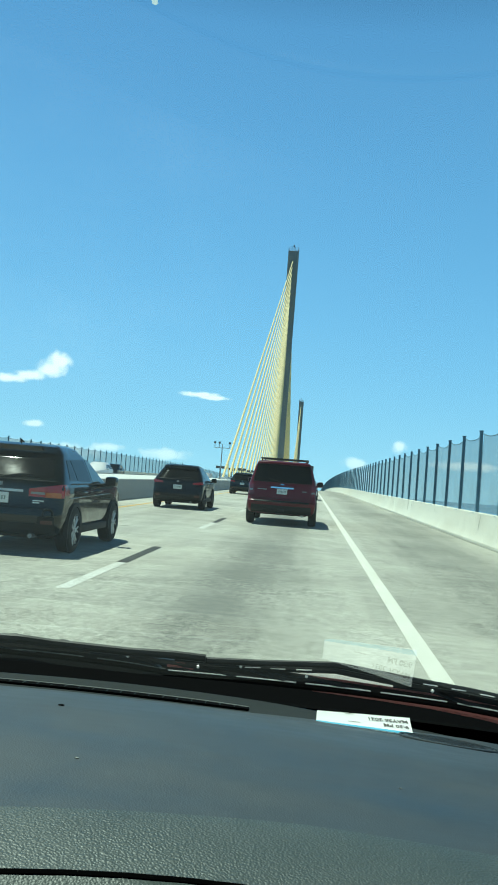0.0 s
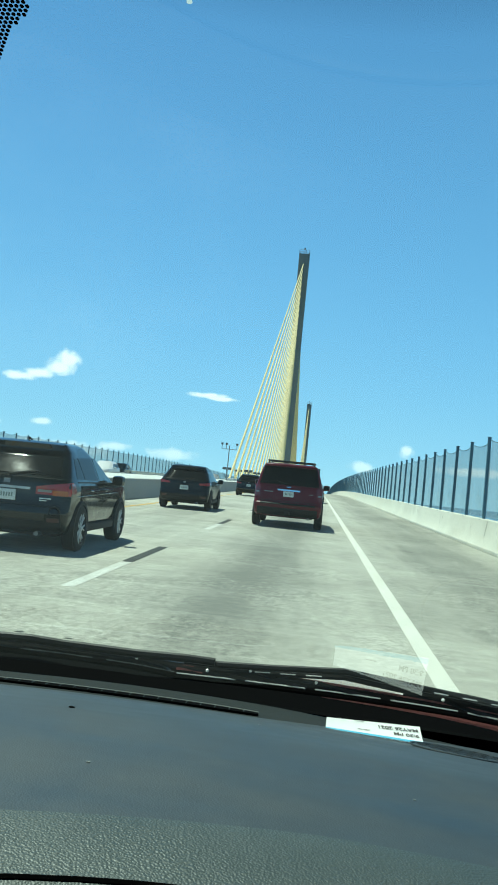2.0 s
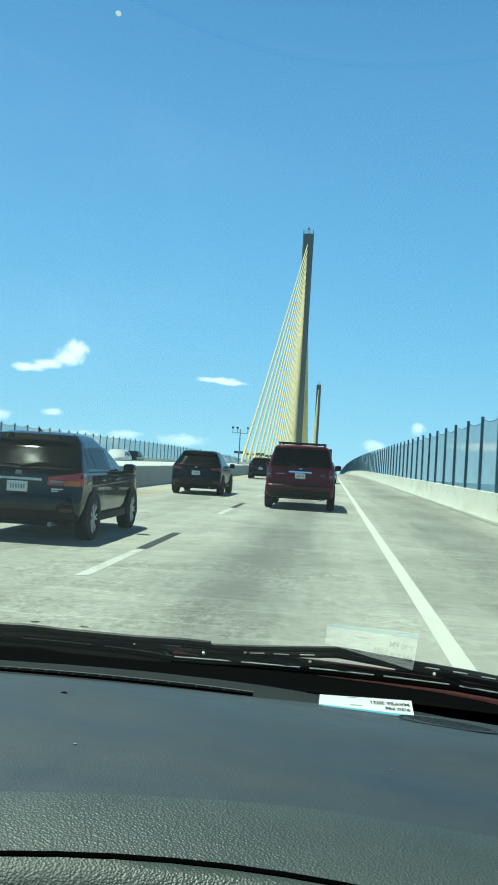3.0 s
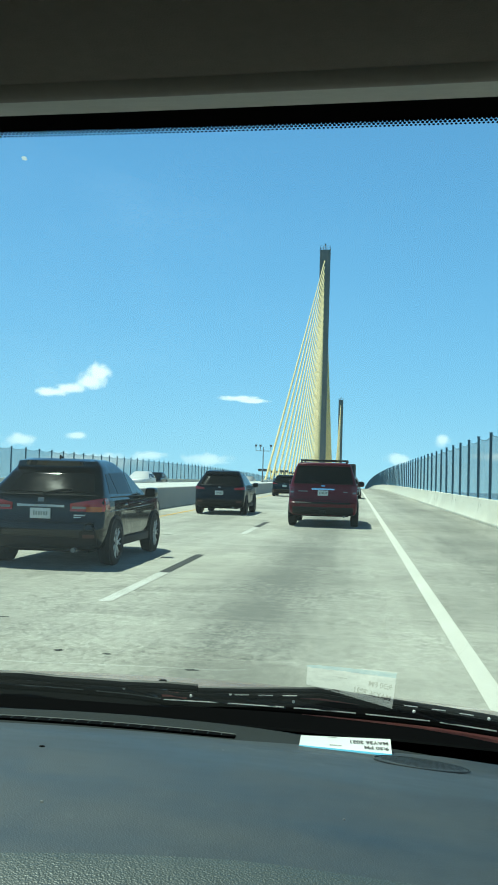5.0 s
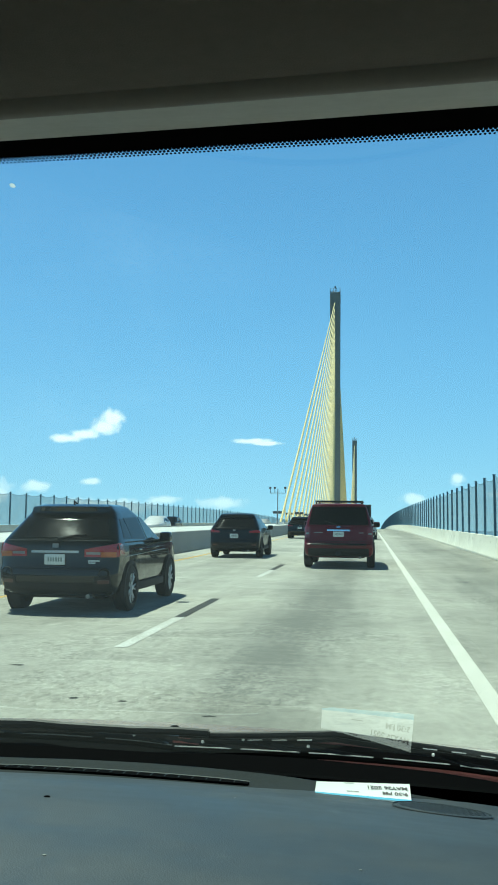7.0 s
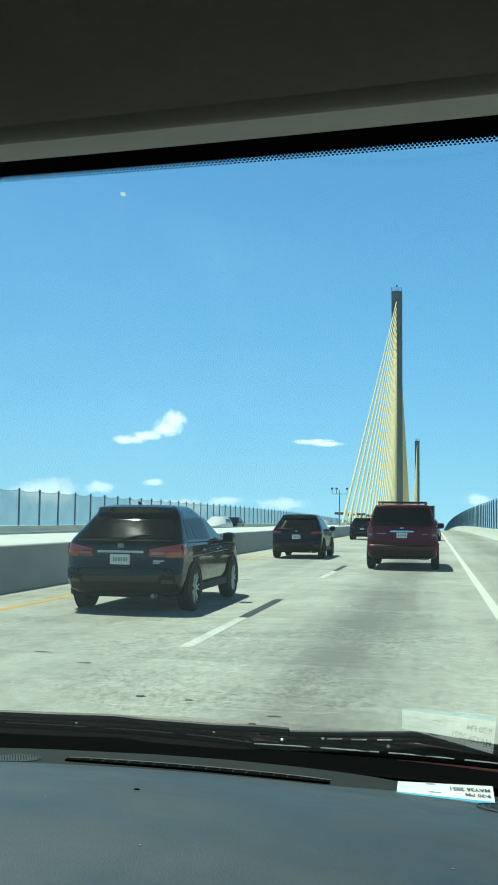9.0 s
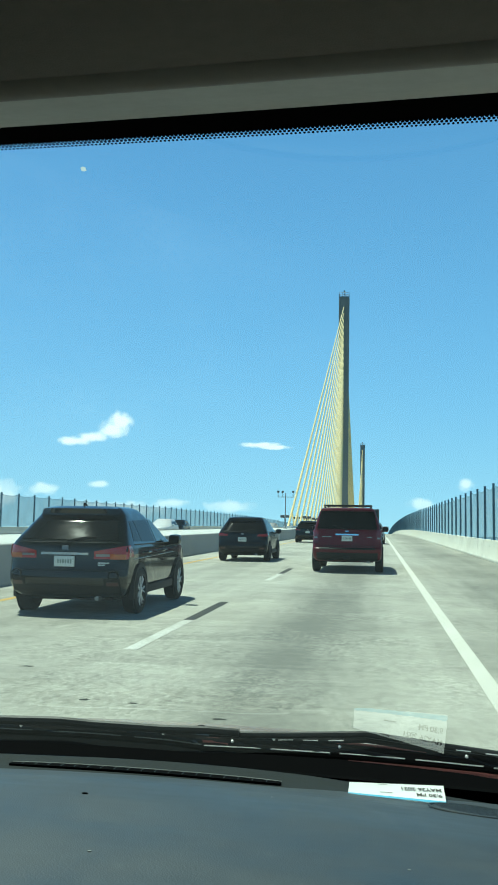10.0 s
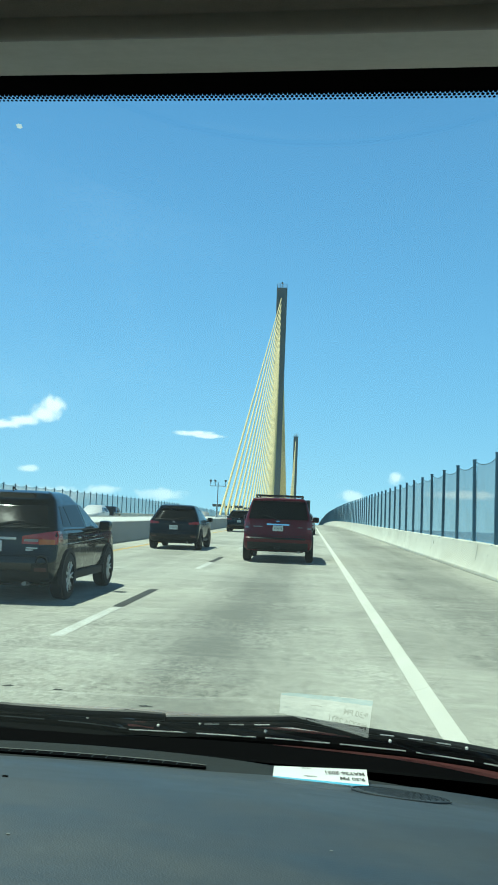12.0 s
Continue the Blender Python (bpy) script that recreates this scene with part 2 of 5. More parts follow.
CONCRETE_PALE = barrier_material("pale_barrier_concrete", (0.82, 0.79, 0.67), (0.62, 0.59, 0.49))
# Light put into colour: grey for the median's shaded face, white for its top.
CONCRETE_SHADE = barrier_material("shade_grey_barrier_concrete", (0.36, 0.36, 0.34), (0.27, 0.275, 0.26))
CONCRETE_WHITE = barrier_material("sunlit_white_concrete", (0.72, 0.72, 0.68), (0.58, 0.58, 0.54))
PYLON = material("pylon_concrete", (0.27, 0.27, 0.245), (0.20, 0.20, 0.185), 0.25, 0.85, stretch=(1, 1, 0.3), fine=0.05)
CABLE = material("yellow_cable_sheath", (0.90, 0.71, 0.35), (0.82, 0.63, 0.27), 0.3, 0.55, fine=0.05)
POST = material("slate_grey_post", (0.075, 0.18, 0.25), (0.058, 0.14, 0.195), 3.0, 0.65, vary=0.2)
NET = net_material()
STEEL = material("grey_steel", (0.25, 0.26, 0.26), None, 6.0, 0.5, metal=0.6)
LAMP_BODY = material("grey_lamp_housing", (0.09, 0.1, 0.105), None, 6.0, 0.5)
WATER = material("sea_water", (0.02, 0.06, 0.075), (0.03, 0.085, 0.10), 0.02, 0.18, bump=0.4, bump_scale=0.5, fine=0.02)


# ---- helpers for meshes ----
def part(name, bm, mat, parent=None, label="", smooth=40):
    me = bpy.data.meshes.new(name)
    bmesh.ops.recalc_face_normals(bm, faces=bm.faces)
    bm.to_mesh(me)
    bm.free()
    me.materials.append(mat)
    if smooth:
        me.shade_smooth()
        me.set_sharp_from_angle(angle=radians(smooth))
    ob = new(name, me)
    ob.parent = parent
    if label:
        ob["label"] = label
    return ob


def thing(name, label, category, group="", kind="", at=(0, 0, 0)):
    ob = tagged(new(name), label, category, group, kind)
    ob.location = at
    return ob


def box(bm, lo, hi, bevel=0.0):
    vs = [bm.verts.new((x, y, z)) for x in (lo[0], hi[0]) for y in (lo[1], hi[1]) for z in (lo[2], hi[2])]
    fs = [bm.faces.new([vs[i] for i in q]) for q in ((0, 1, 3, 2), (4, 6, 7, 5), (0, 4, 5, 1), (2, 3, 7, 6), (0, 2, 6, 4), (1, 5, 7, 3))]
    if bevel:
        es = list({e for f in fs for e in f.edges})
        bmesh.ops.bevel(bm, geom=es, offset=bevel, segments=2, affect="EDGES", profile=0.6)
    return bm


def tube(bm, pts, r, n=8, taper=1.0):
    """A round bar along a line of points."""
    pts = [Vector(p) for p in pts]
    rings = []
    for i, p in enumerate(pts):
        d = (pts[min(i + 1, len(pts) - 1)] - pts[max(i - 1, 0)]).normalized()
        a = d.orthogonal().normalized() if abs(d.z) > 0.95 else d.cross(Vector((0, 0, 1))).normalized()
        b = d.cross(a)
        k = r * (1 + (taper - 1) * i / (len(pts) - 1))
        rings.append([bm.verts.new(p + k * (a * math.cos(2 * math.pi * j / n) + b * math.sin(2 * math.pi * j / n))) for j in range(n)])
    for q, s in zip(rings, rings[1:]):
        for j in range(n):
            bm.faces.new((q[j], q[(j + 1) % n], s[(j + 1) % n], s[j]))
    bm.faces.new(rings[0][::-1])
    bm.faces.new(rings[-1])
    return bm


def sheet(bm, fn, nu, nv, thick=None):
    """A grid of fn(u, v); with thick, a vector, closed to a slab by a second grid moved by it."""
    def grid(off):
        return [[bm.verts.new(Vector(fn(i / nu, j / nv)) + off) for j in range(nv + 1)] for i in range(nu + 1)]
    a = grid(Vector((0, 0, 0)))
    for i in range(nu):
        for j in range(nv):
            bm.faces.new((a[i][j], a[i + 1][j], a[i + 1][j + 1], a[i][j + 1]))
    if thick is not None:
        b = grid(Vector(thick))
        for i in range(nu):
            for j in range(nv):
                bm.faces.new((b[i][j], b[i][j + 1], b[i + 1][j + 1], b[i + 1][j]))
        rim = [(i, 0) for i in range(nu)] + [(nu, j) for j in range(nv)] + [(i, nv) for i in range(nu, 0, -1)] + [(0, j) for j in range(nv, 0, -1)]
        for (i, j), (k, m) in zip(rim, rim[1:] + rim[:1]):
            bm.faces.new((a[i][j], a[k][m], b[k][m], b[i][j]))
    return bm


def sweep(bm, profile, stations):
    """A closed (x, z) profile carried along y through (y, dz) stations."""
    rings = [[bm.verts.new((x, y, z + dz)) for x, z in profile] for y, dz in stations]
    n = len(profile)
    for q, s in zip(rings, rings[1:]):
        for j in range(n):
            bm.faces.new((q[j], q[(j + 1) % n], s[(j + 1) % n], s[j]))
    bm.faces.new(rings[0][::-1])
    bm.faces.new(rings[-1])
    return bm


def disc(bm, centre, r, axis="x", n=24, depth=0.02):
    c = Vector(centre)
    a, b, d = {"x": (Vector((0, 1, 0)), Vector((0, 0, 1)), Vector((1, 0, 0))), "y": (Vector((1, 0, 0)), Vector((0, 0, 1)), Vector((0, 1, 0))),
               "z": (Vector((1, 0, 0)), Vector((0, 1, 0)), Vector((0, 0, 1)))}[axis]
    r0, r1 = ([bm.verts.new(c + d * s * depth / 2 + r * (a * math.cos(2 * math.pi * j / n) + b * math.sin(2 * math.pi * j / n))) for j in range(n)] for s in (-1, 1))
    for j in range(n):
        bm.faces.new((r0[j], r0[(j + 1) % n], r1[(j + 1) % n], r1[j]))
    bm.faces.new(r0[::-1])
    bm.faces.new(r1)
    return bm


# ---- the bridge ----
def crest(y):
    """Height of the deck: level grade near, rolling over a crest further on."""
    return -max(0.0, y - 100.0) ** 2 / 18000.0


def stations(y0, y1):
    ys, y = [], y0
    while y < y1:
        ys.append(y)
        y += 6.0 if y < 60 else 9.0 if y < 320 else 25.0
    return [(v, crest(v)) for v in ys + [y1]]


Y0, Y1 = -60.0, 1000.0
X_LINE, X_DASH, X_YELLOW = 0.90, -2.76, -6.50
X_RIGHT, X_MED, X_MED2, X_FAR = 4.50, -7.75, -14.65, -26.0
X_CABLE = (X_MED + X_MED2) / 2


def slab(name, x0, x1, z0, z1, mat, label, category, ys=None):
    bm = sweep(bmesh.new(), [(x0, z0), (x1, z0), (x1, z1), (x0, z1)], ys or stations(Y0, Y1))
    return tagged(part(name, bm, mat, smooth=20), label, category, kind="structure")


road = slab("road", X_MED - 0.2, X_RIGHT + 0.5, -0.45, 0.0, ROAD, "pale weathered concrete bridge deck with grey oil-stained lanes", "road")
road_2 = slab("road_2", X_FAR - 0.5, X_MED2 + 0.2, -0.45, 0.0, ROAD, "pale concrete deck of the opposite carriageway", "road")
bm = bmesh.new()
sheet(bm, lambda u, v: (-4900 + 9800 * u, -4900 + 9800 * v, -52.0), 12, 12)
tagged(part("water", bm, WATER, smooth=0), "open blue-green bay water under the bridge", "water", kind="structure")


def strip(name, x, wide, y0, y1, mat, parent, lift=0.004):
    ys = stations(y0, y1) if y1 - y0 > 20 else [(y0, crest(y0)), (y1, crest(y1))]
    bm = bmesh.new()
    rows = [[bm.verts.new((x + s * wide / 2, y, dz + lift)) for s in (-1, 1)] for y, dz in ys]
    for a, b in zip(rows, rows[1:]):
        bm.faces.new((a[0], a[1], b[1], b[0]))
    return part(name, bm, mat, parent, smooth=0)


strip("edge_line", X_LINE, 0.16, Y0, 420, WHITE_PAINT, road)
strip("median_line", X_YELLOW, 0.15, Y0, 420, YELLOW_PAINT, road)
strip("edge_line", -15.9, 0.15, Y0, 420, YELLOW_PAINT, road_2)
strip("edge_line", -23.2, 0.15, Y0, 420, WHITE_PAINT, road_2)
for k in range(-3, 20):
    y = 10.05 + 12.19 * k
    strip("lane_dash", X_DASH, 0.15, y, y + 3.05, WORN_PAINT, road)
    strip("contrast_dash", X_DASH, 0.16, y + 3.05, y + 6.1, BLACK_PAINT, road)
    strip("lane_dash", -19.55, 0.15, y, y + 3.05, WORN_PAINT, road_2)
strip("gutter_joint", 4.46, 0.05, Y0, 260, JOINT, road)
for y in (18.6, 31.4, 44.0, 56.5, 69.0, 82.0):  # saw-cut cross joints
    strip("cross_joint", (X_MED + X_RIGHT) / 2, X_RIGHT - X_MED, y, y + 0.022, JOINT, road, 0.002)
for x, y, a, b in ((-4.1, 9.3, 0.22, 0.025), (-3.4, 8.75, 0.18, 0.022), (-2.35, 7.35, 0.10, 0.03), (-1.95, 7.3, 0.09, 0.015), (2.1, 21.5, 0.35, 0.05), (3.7, 17.6, 0.5, 0.06), (-4.4, 21, 0.4, 0.05), (-1.2, 6.9, 0.12, 0.02)):
    bm = bmesh.new()  # spalls and patched cores
    ring = [bm.verts.new((x + a / 2 * math.cos(k * 0.524) * random.uniform(0.45, 1.15), y + b * math.sin(k * 0.524) * random.uniform(0.3, 1.7), 0.003)) for k in range(12)]
    bm.faces.new(ring)
    part("patched_spall", bm, BLACK_PAINT, road, smooth=0)

for x, y, n, drift in ((2.3, 13.5, 26, 0.02), (1.7, 22.0, 22, -0.015), (-3.9, 24.5, 18, 0.03)):
    bm = bmesh.new()  # wandering cracks
    pts = [Vector((x, y, 0.003))]
    for k in range(n):
        pts.append(pts[-1] + Vector((drift + random.uniform(-0.03, 0.03), random.uniform(0.10, 0.35), 0)))
    wide = [random.uniform(0.0015, 0.005) for _ in pts]
    rows = [(bm.verts.new(p - Vector((w, 0, 0))), bm.verts.new(p + Vector((w, 0, 0)))) for p, w in zip(pts, wide)]
    for a, b in zip(rows, rows[1:]):
        bm.faces.new((a[0], a[1], b[1], b[0]))
    part("crack", bm, JOINT, road, smooth=0)


def barrier(name, x, side, top, mat, label, width=0.42):
    """A concrete parapet whose sloped face looks to +x (side 1) or to -x (side -1)."""
    face = [(0.0, -0.2), (0.0, 0.075), (-0.13, 0.33), (-0.20, top - 0.02), (-0.22, top), (-width, top), (-width, -0.2)]
    prof = [(x + side * px, pz) for px, pz in face]
    bm = sweep(bmesh.new(), prof if side < 0 else prof[::-1], stations(Y0, Y1))
    return tagged(part(name, bm, mat, smooth=25), label, "barrier", kind="structure")


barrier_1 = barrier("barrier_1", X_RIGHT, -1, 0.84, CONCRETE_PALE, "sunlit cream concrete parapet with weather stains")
barrier_2 = barrier("barrier_2", X_MED, 1, 0.86, CONCRETE_SHADE, "concrete median barrier toned grey for shade, beside the yellow line")
barrier_3 = barrier("barrier_3", X_MED2, -1, 0.86, CONCRETE_SHADE, "concrete median barrier of the opposite carriageway")
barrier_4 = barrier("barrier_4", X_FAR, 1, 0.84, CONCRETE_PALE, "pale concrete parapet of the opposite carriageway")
slab("median", X_MED2 + 0.41, X_MED - 0.41, -0.45, 0.80, CONCRETE_WHITE, "raised concrete median toned white for sunlight, under the stay cables", "median")


# ---- fences ----
def fence(x, side, y0, y1, label, tall=3.2, pitch=3.05):
    f = thing("fence", label, "fence", at=(x, 0, 0))
    bm = bmesh.new()
    box(bm, (-0.045, -0.05, -0.03), (0.045, 0.05, tall - 0.8))
    box(bm, (-0.11, -0.09, -0.03), (0.11, 0.09, 0.0))
    box(bm, (-0.055, -0.06, tall - 0.8), (0.055, 0.06, tall - 0.77))
    me = bpy.data.meshes.new("post")
    bm.to_mesh(me)
    bm.free()
    me.materials.append(POST)
    bm = bmesh.new()
    tall_n = tall - 0.86

    def cloth(u, v):
        sag = 0.13 * (1 - (2 * u - 1) ** 2)
        return (side * (0.05 + 0.02 * math.sin(u * 9 + v * 4)), u * pitch, 0.04 + v * (tall_n - sag - 0.04))
    sheet(bm, cloth, 8, 4)
    net = bpy.data.meshes.new("netting")
    bm.to_mesh(net)
    bm.free()
    net.materials.append(NET)
    net.shade_smooth()
    bm = bmesh.new()
    tube(bm, [(side * 0.05, u / 8 * pitch, tall_n - 0.13 * (1 - (2 * u / 8 - 1) ** 2)) for u in range(9)], 0.012, 4)
    rope = bpy.data.meshes.new("edge_rope")
    bm.to_mesh(rope)
    bm.free()
    rope.materials.append(POST)
    n = int((y1 - y0) / pitch)
    for k in range(n):
        y = y0 + pitch * k
        dz = crest(y) + 0.8
        slope = math.atan2(crest(y + pitch) - crest(y), pitch)
        for name, data in (("post", me), ("netting", net), ("edge_rope", rope)):
            if name == "edge_rope" and k > 30:
                continue
            ob = new(name, data)
            ob.parent = f
            ob.location = (0, y, dz + 0.03)
            if name == "post":
                ob.rotation_euler = (random.uniform(-.006, .006), random.uniform(-.008, .008), 0)
            else:
                ob.rotation_euler = (slope, 0, 0)
    return f


fence(X_RIGHT + 0.30, 1, -9.5, 420, "tall blue-grey netting fence on steel posts along the parapet")
fence(X_FAR - 0.30, -1, 20.0, 420, "tall netting fence on steel posts across the opposite carriageway")


# ---- pylons and stay cables ----
def pylon(y, top=75.6, cables=21, reach=176.0, detail=True):
    base = crest(y)
    p = thing("pylon", "tall slender grey concrete bridge pylon in the median", "bridge pylon", at=(X_CABLE, y, 0))
    bm = bmesh.new()
    rows = [(base - 2, 1.75, 3.2), (base + 12, 1.62, 3.0), (base + 30, 1.58, 2.6), (base + 50, 1.62, 2.3), (top - 9, 1.66, 2.1), (top, 1.70, 2.1)]
    rings = []
    for z, hx, hy in rows:
        c = 0.28
        rings.append([bm.verts.new((sx, sy, z)) for sx, sy in ((-hx + c, -hy), (hx - c, -hy), (hx, -hy + c), (hx, hy - c), (hx - c, hy), (-hx + c, hy), (-hx, hy - c), (-hx, -hy + c))])
    for a, b in zip(rings, rings[1:]):
        for j in range(8):
            bm.faces.new((a[j], a[(j + 1) % 8], b[(j + 1) % 8], b[j]))
    bm.faces.new(rings[-1])
    part("shaft", bm, PYLON, p, smooth=20)
    bm = bmesh.new()
    for sx in (-1.6, -0.55, 0.55, 1.6):
        for sy in (-2.0, 2.0):
            tube(bm, [(sx, sy, top), (sx, sy, top + 1.3)], 0.06, 5)
    for z in (0.65, 1.3):
        for sy in (-2.0, 2.0):
            tube(bm, [(-1.6, sy, top + z), (1.6, sy, top + z)], 0.05, 5)
        for sx in (-1.6, 1.6):
            tube(bm, [(sx, -2.0, top + z), (sx, 2.0, top + z)], 0.05, 5)
    part("top_railing", bm, STEEL, p, smooth=0)
    bm = bmesh.new()
    tube(bm, [(0, 0, top), (0, 0, top + 2.4)], 0.09, 6)
    box(bm, (-0.25, -0.25, top + 1.9), (0.25, 0.25, top + 2.5), 0.06)
    part("beacon", bm, STEEL, p)
    for side in (-1, 1):
        for k in range(cables):
            ya = side * (reach - k * reach / (cables + 0.6))
            za = crest(y + ya) + 0.82
            zt = top - 3.4 - 2.05 * k
            foot, head = Vector((0, ya, za)), Vector((0, side * 1.9, zt))
            bm = bmesh.new()
            tube(bm, [foot.lerp(head, s / 6) - Vector((0, 0, 1.2 * (s / 6) * (1 - s / 6) * (1 - k / 21))) for s in range(7)], 0.155, 8)
            c = part("stay_cable", bm, CABLE, p)
            if side < 0 and detail:
                up = foot.lerp(head, 6.0 / (head - foot).length)
                bm = bmesh.new()
                tube(bm, [up, (0.0, up.y + 3.0 if up.y + 3.0 < -3 else up.y + 1.0, za)], 0.09, 6)
                part("damper_strut", bm, CABLE, c)
                bm = bmesh.new()
                box(bm, (-0.45, ya - 0.9, za - 0.05), (0.45, ya + 0.7, za + 0.28), 0.08)
                part("anchor_block", bm, CONCRETE_WHITE, c)
    return p


PYLON_Y = 287.0
pylon(PYLON_Y)
pylon(PYLON_Y + 366.0, top=59.6, detail=False)


def flood_light(y, dx, turn):
    z = crest(y) + 0.80
    f = thing("flood_light", "grey flood lamps on a short post beside the cables", "flood light", "flood lights along the cables", at=(X_CABLE + dx, y, z))
    bm = bmesh.new()
    tube(bm, [(0, 0, 0), (0, 0, 1.5)], 0.07, 8)
    box(bm, (-0.14, -0.14, 0), (0.14, 0.14, 0.03))
    part("post", bm, LAMP_BODY, f)
    for s in (-1, 1):
        bm = bmesh.new()
        box(bm, (s * 0.34 - 0.24, -0.18, 1.38), (s * 0.34 + 0.24, 0.2, 1.72), 0.05)
        ob = part("lamp_head", bm, LAMP_BODY, f)
        ob.rotation_euler = (0, 0, turn * s)
    return f


for k, y in enumerate((118, 127, 136, 145, 154, 163, 172, 181)):
    flood_light(y, 1.1 if k % 2 else -1.1, 0.3)


def weather_mast(y):
    z = crest(y) + 0.80
    f = thing("weather_mast", "thin grey weather mast with sensors on the median", "weather station", at=(X_CABLE + 0.2, y, z))
    bm = bmesh.new()
    tube(bm, [(0, 0, 0), (0, 0, 4.2)], 0.07, 8, 0.7)
    box(bm, (-0.2, -0.2, 0), (0.2, 0.2, 0.04))
    part("mast", bm, STEEL, f)
    bm = bmesh.new()
    tube(bm, [(-0.9, 0, 3.75), (0.9, 0, 3.75)], 0.04, 6)
    part("cross_arm", bm, STEEL, f)
    for x in (-0.9, -0.35, 0.9):
        bm = bmesh.new()
        tube(bm, [(x, 0, 3.75), (x, 0, 4.35)], 0.035, 6)
        box(bm, (x - 0.13, -0.1, 4.25), (x + 0.13, 0.1, 4.5), 0.04)
        part("sensor", bm, LAMP_BODY, f)


weather_mast(106.0)


# casting pockets and upright joints on the parapet's face
bm = bmesh.new()
box(bm, (-0.02, -0.03, -0.045), (0.02, 0.03, 0.045), 0.008)
pocket_mesh = bpy.data.meshes.new("casting_pocket")
bm.to_mesh(pocket_mesh)
bm.free()
STAIN = material("weathered_recess", (0.36, 0.345, 0.29), (0.22, 0.21, 0.18), 6.0, 0.9)
pocket_mesh.materials.append(STAIN)
bm = bmesh.new()
sheet(bm, lambda u, v: (-0.003 + 0.065 * v, -0.008 + 0.016 * u, 0.34 + 0.46 * v), 1, 3, (0.02, 0, 0))
joint_mesh = bpy.data.meshes.new("upright_joint")
bm.to_mesh(joint_mesh)
bm.free()
joint_mesh.materials.append(STAIN)
for k in range(34):
    y = 6.0 + 3.05 * k
    for dy, z in ((0.0, 0.56), (0.9, 0.52)):
        if random.random() < 0.5:
            ob = new("casting_pocket", pocket_mesh)
            ob.parent = barrier_1
            ob.location = (X_RIGHT + 0.175, y + dy + random.uniform(-.2, .2), z + random.uniform(-.05, .08))
            ob.scale = (1, random.uniform(0.5, 1.2), random.uniform(0.5, 1.3))
    if k % 3 == 0:
        ob = new("upright_joint", joint_mesh)
        ob.parent = barrier_1
        ob.location = (X_RIGHT + 0.13, y + 1.6, 0)


# ---- vehicles on the road ----
RED = material("dark_red_car_paint", (0.105, 0.0042, 0.014), (0.088, 0.0036, 0.012), 3.0, 0.32, coat=0.30, spec=0.1, fine=0.02)
BLACK_CAR = material("black_car_paint", (0.0022, 0.0062, 0.0068), (0.0018, 0.0048, 0.0055), 3.0, 0.28, coat=0.85, spec=0.03, fine=0.02)
NAVY_CAR = material("blue_black_car_paint", (0.0025, 0.006, 0.011), (0.002, 0.0048, 0.009), 3.0, 0.30, coat=0.45, spec=0.05, fine=0.02)
SILVER_CAR = material("silver_car_paint", (0.45, 0.46, 0.46), (0.40, 0.41, 0.41), 3.0, 0.35, metal=0.5, coat=0.7, fine=0.02)
WHITE_CAR = material("white_car_paint", (0.75, 0.75, 0.74), (0.68, 0.68, 0.67), 3.0, 0.35, coat=0.7, fine=0.02)
TRIM = material("black_plastic_trim", (0.007, 0.0078, 0.0085), (0.011, 0.0115, 0.012), 20.0, 0.65, fine=0.1, spec=0.25)
TINTED = material("tinted_car_glass", (0.006, 0.007, 0.008), (0.010, 0.011, 0.012), 2.0, 0.06, fine=0.0, spec=0.08)
# Opaque panes: pale green stands in for daylight seen through the front doors.
DAYLIT_GLASS = material("green_daylit_car_glass", (0.14, 0.20, 0.20), (0.05, 0.08, 0.08), 1.5, 0.04, fine=0.0, spec=0.5)
RUBBER = material("tyre_rubber", (0.012, 0.012, 0.012), (0.02, 0.02, 0.019), 20.0, 0.85)
ALLOY = material("alloy_rim", (0.72, 0.72, 0.71), (0.60, 0.60, 0.60), 10.0, 0.40, metal=0.25)
DARK_ALLOY = material("dark_alloy_rim", (0.07, 0.07, 0.075), (0.05, 0.05, 0.055), 10.0, 0.35, metal=0.8)
CHROME = material("chrome", (0.75, 0.76, 0.77), (0.65, 0.66, 0.67), 10.0, 0.15, metal=1.0, fine=0.02)
RED_LENS = material("red_lamp_lens", (0.36, 0.011, 0.016), (0.27, 0.008, 0.012), 30.0, 0.15, coat=0.6)
DARK_LENS = material("dark_red_lamp_lens", (0.17, 0.012, 0.018), (0.12, 0.009, 0.013), 30.0, 0.15, coat=0.6)
DULL_LENS = material("dull_red_reflector", (0.055, 0.006, 0.007), (0.04, 0.005, 0.006), 30.0, 0.3, coat=0.3)
AMBER_LENS = material("amber_lamp_lens", (0.45, 0.10, 0.015), (0.36, 0.08, 0.012), 30.0, 0.15, coat=0.6)
CLEAR_LENS = material("clear_lamp_lens", (0.22, 0.20, 0.20), (0.16, 0.15, 0.15), 30.0, 0.15, coat=0.6)
PLATE = material("number_plate", (0.70, 0.72, 0.70), (0.62, 0.65, 0.62), 30.0, 0.5)
PLATE_INK = material("plate_ink", (0.18, 0.25, 0.22), (0.25, 0.28, 0.25), 30.0, 0.6)


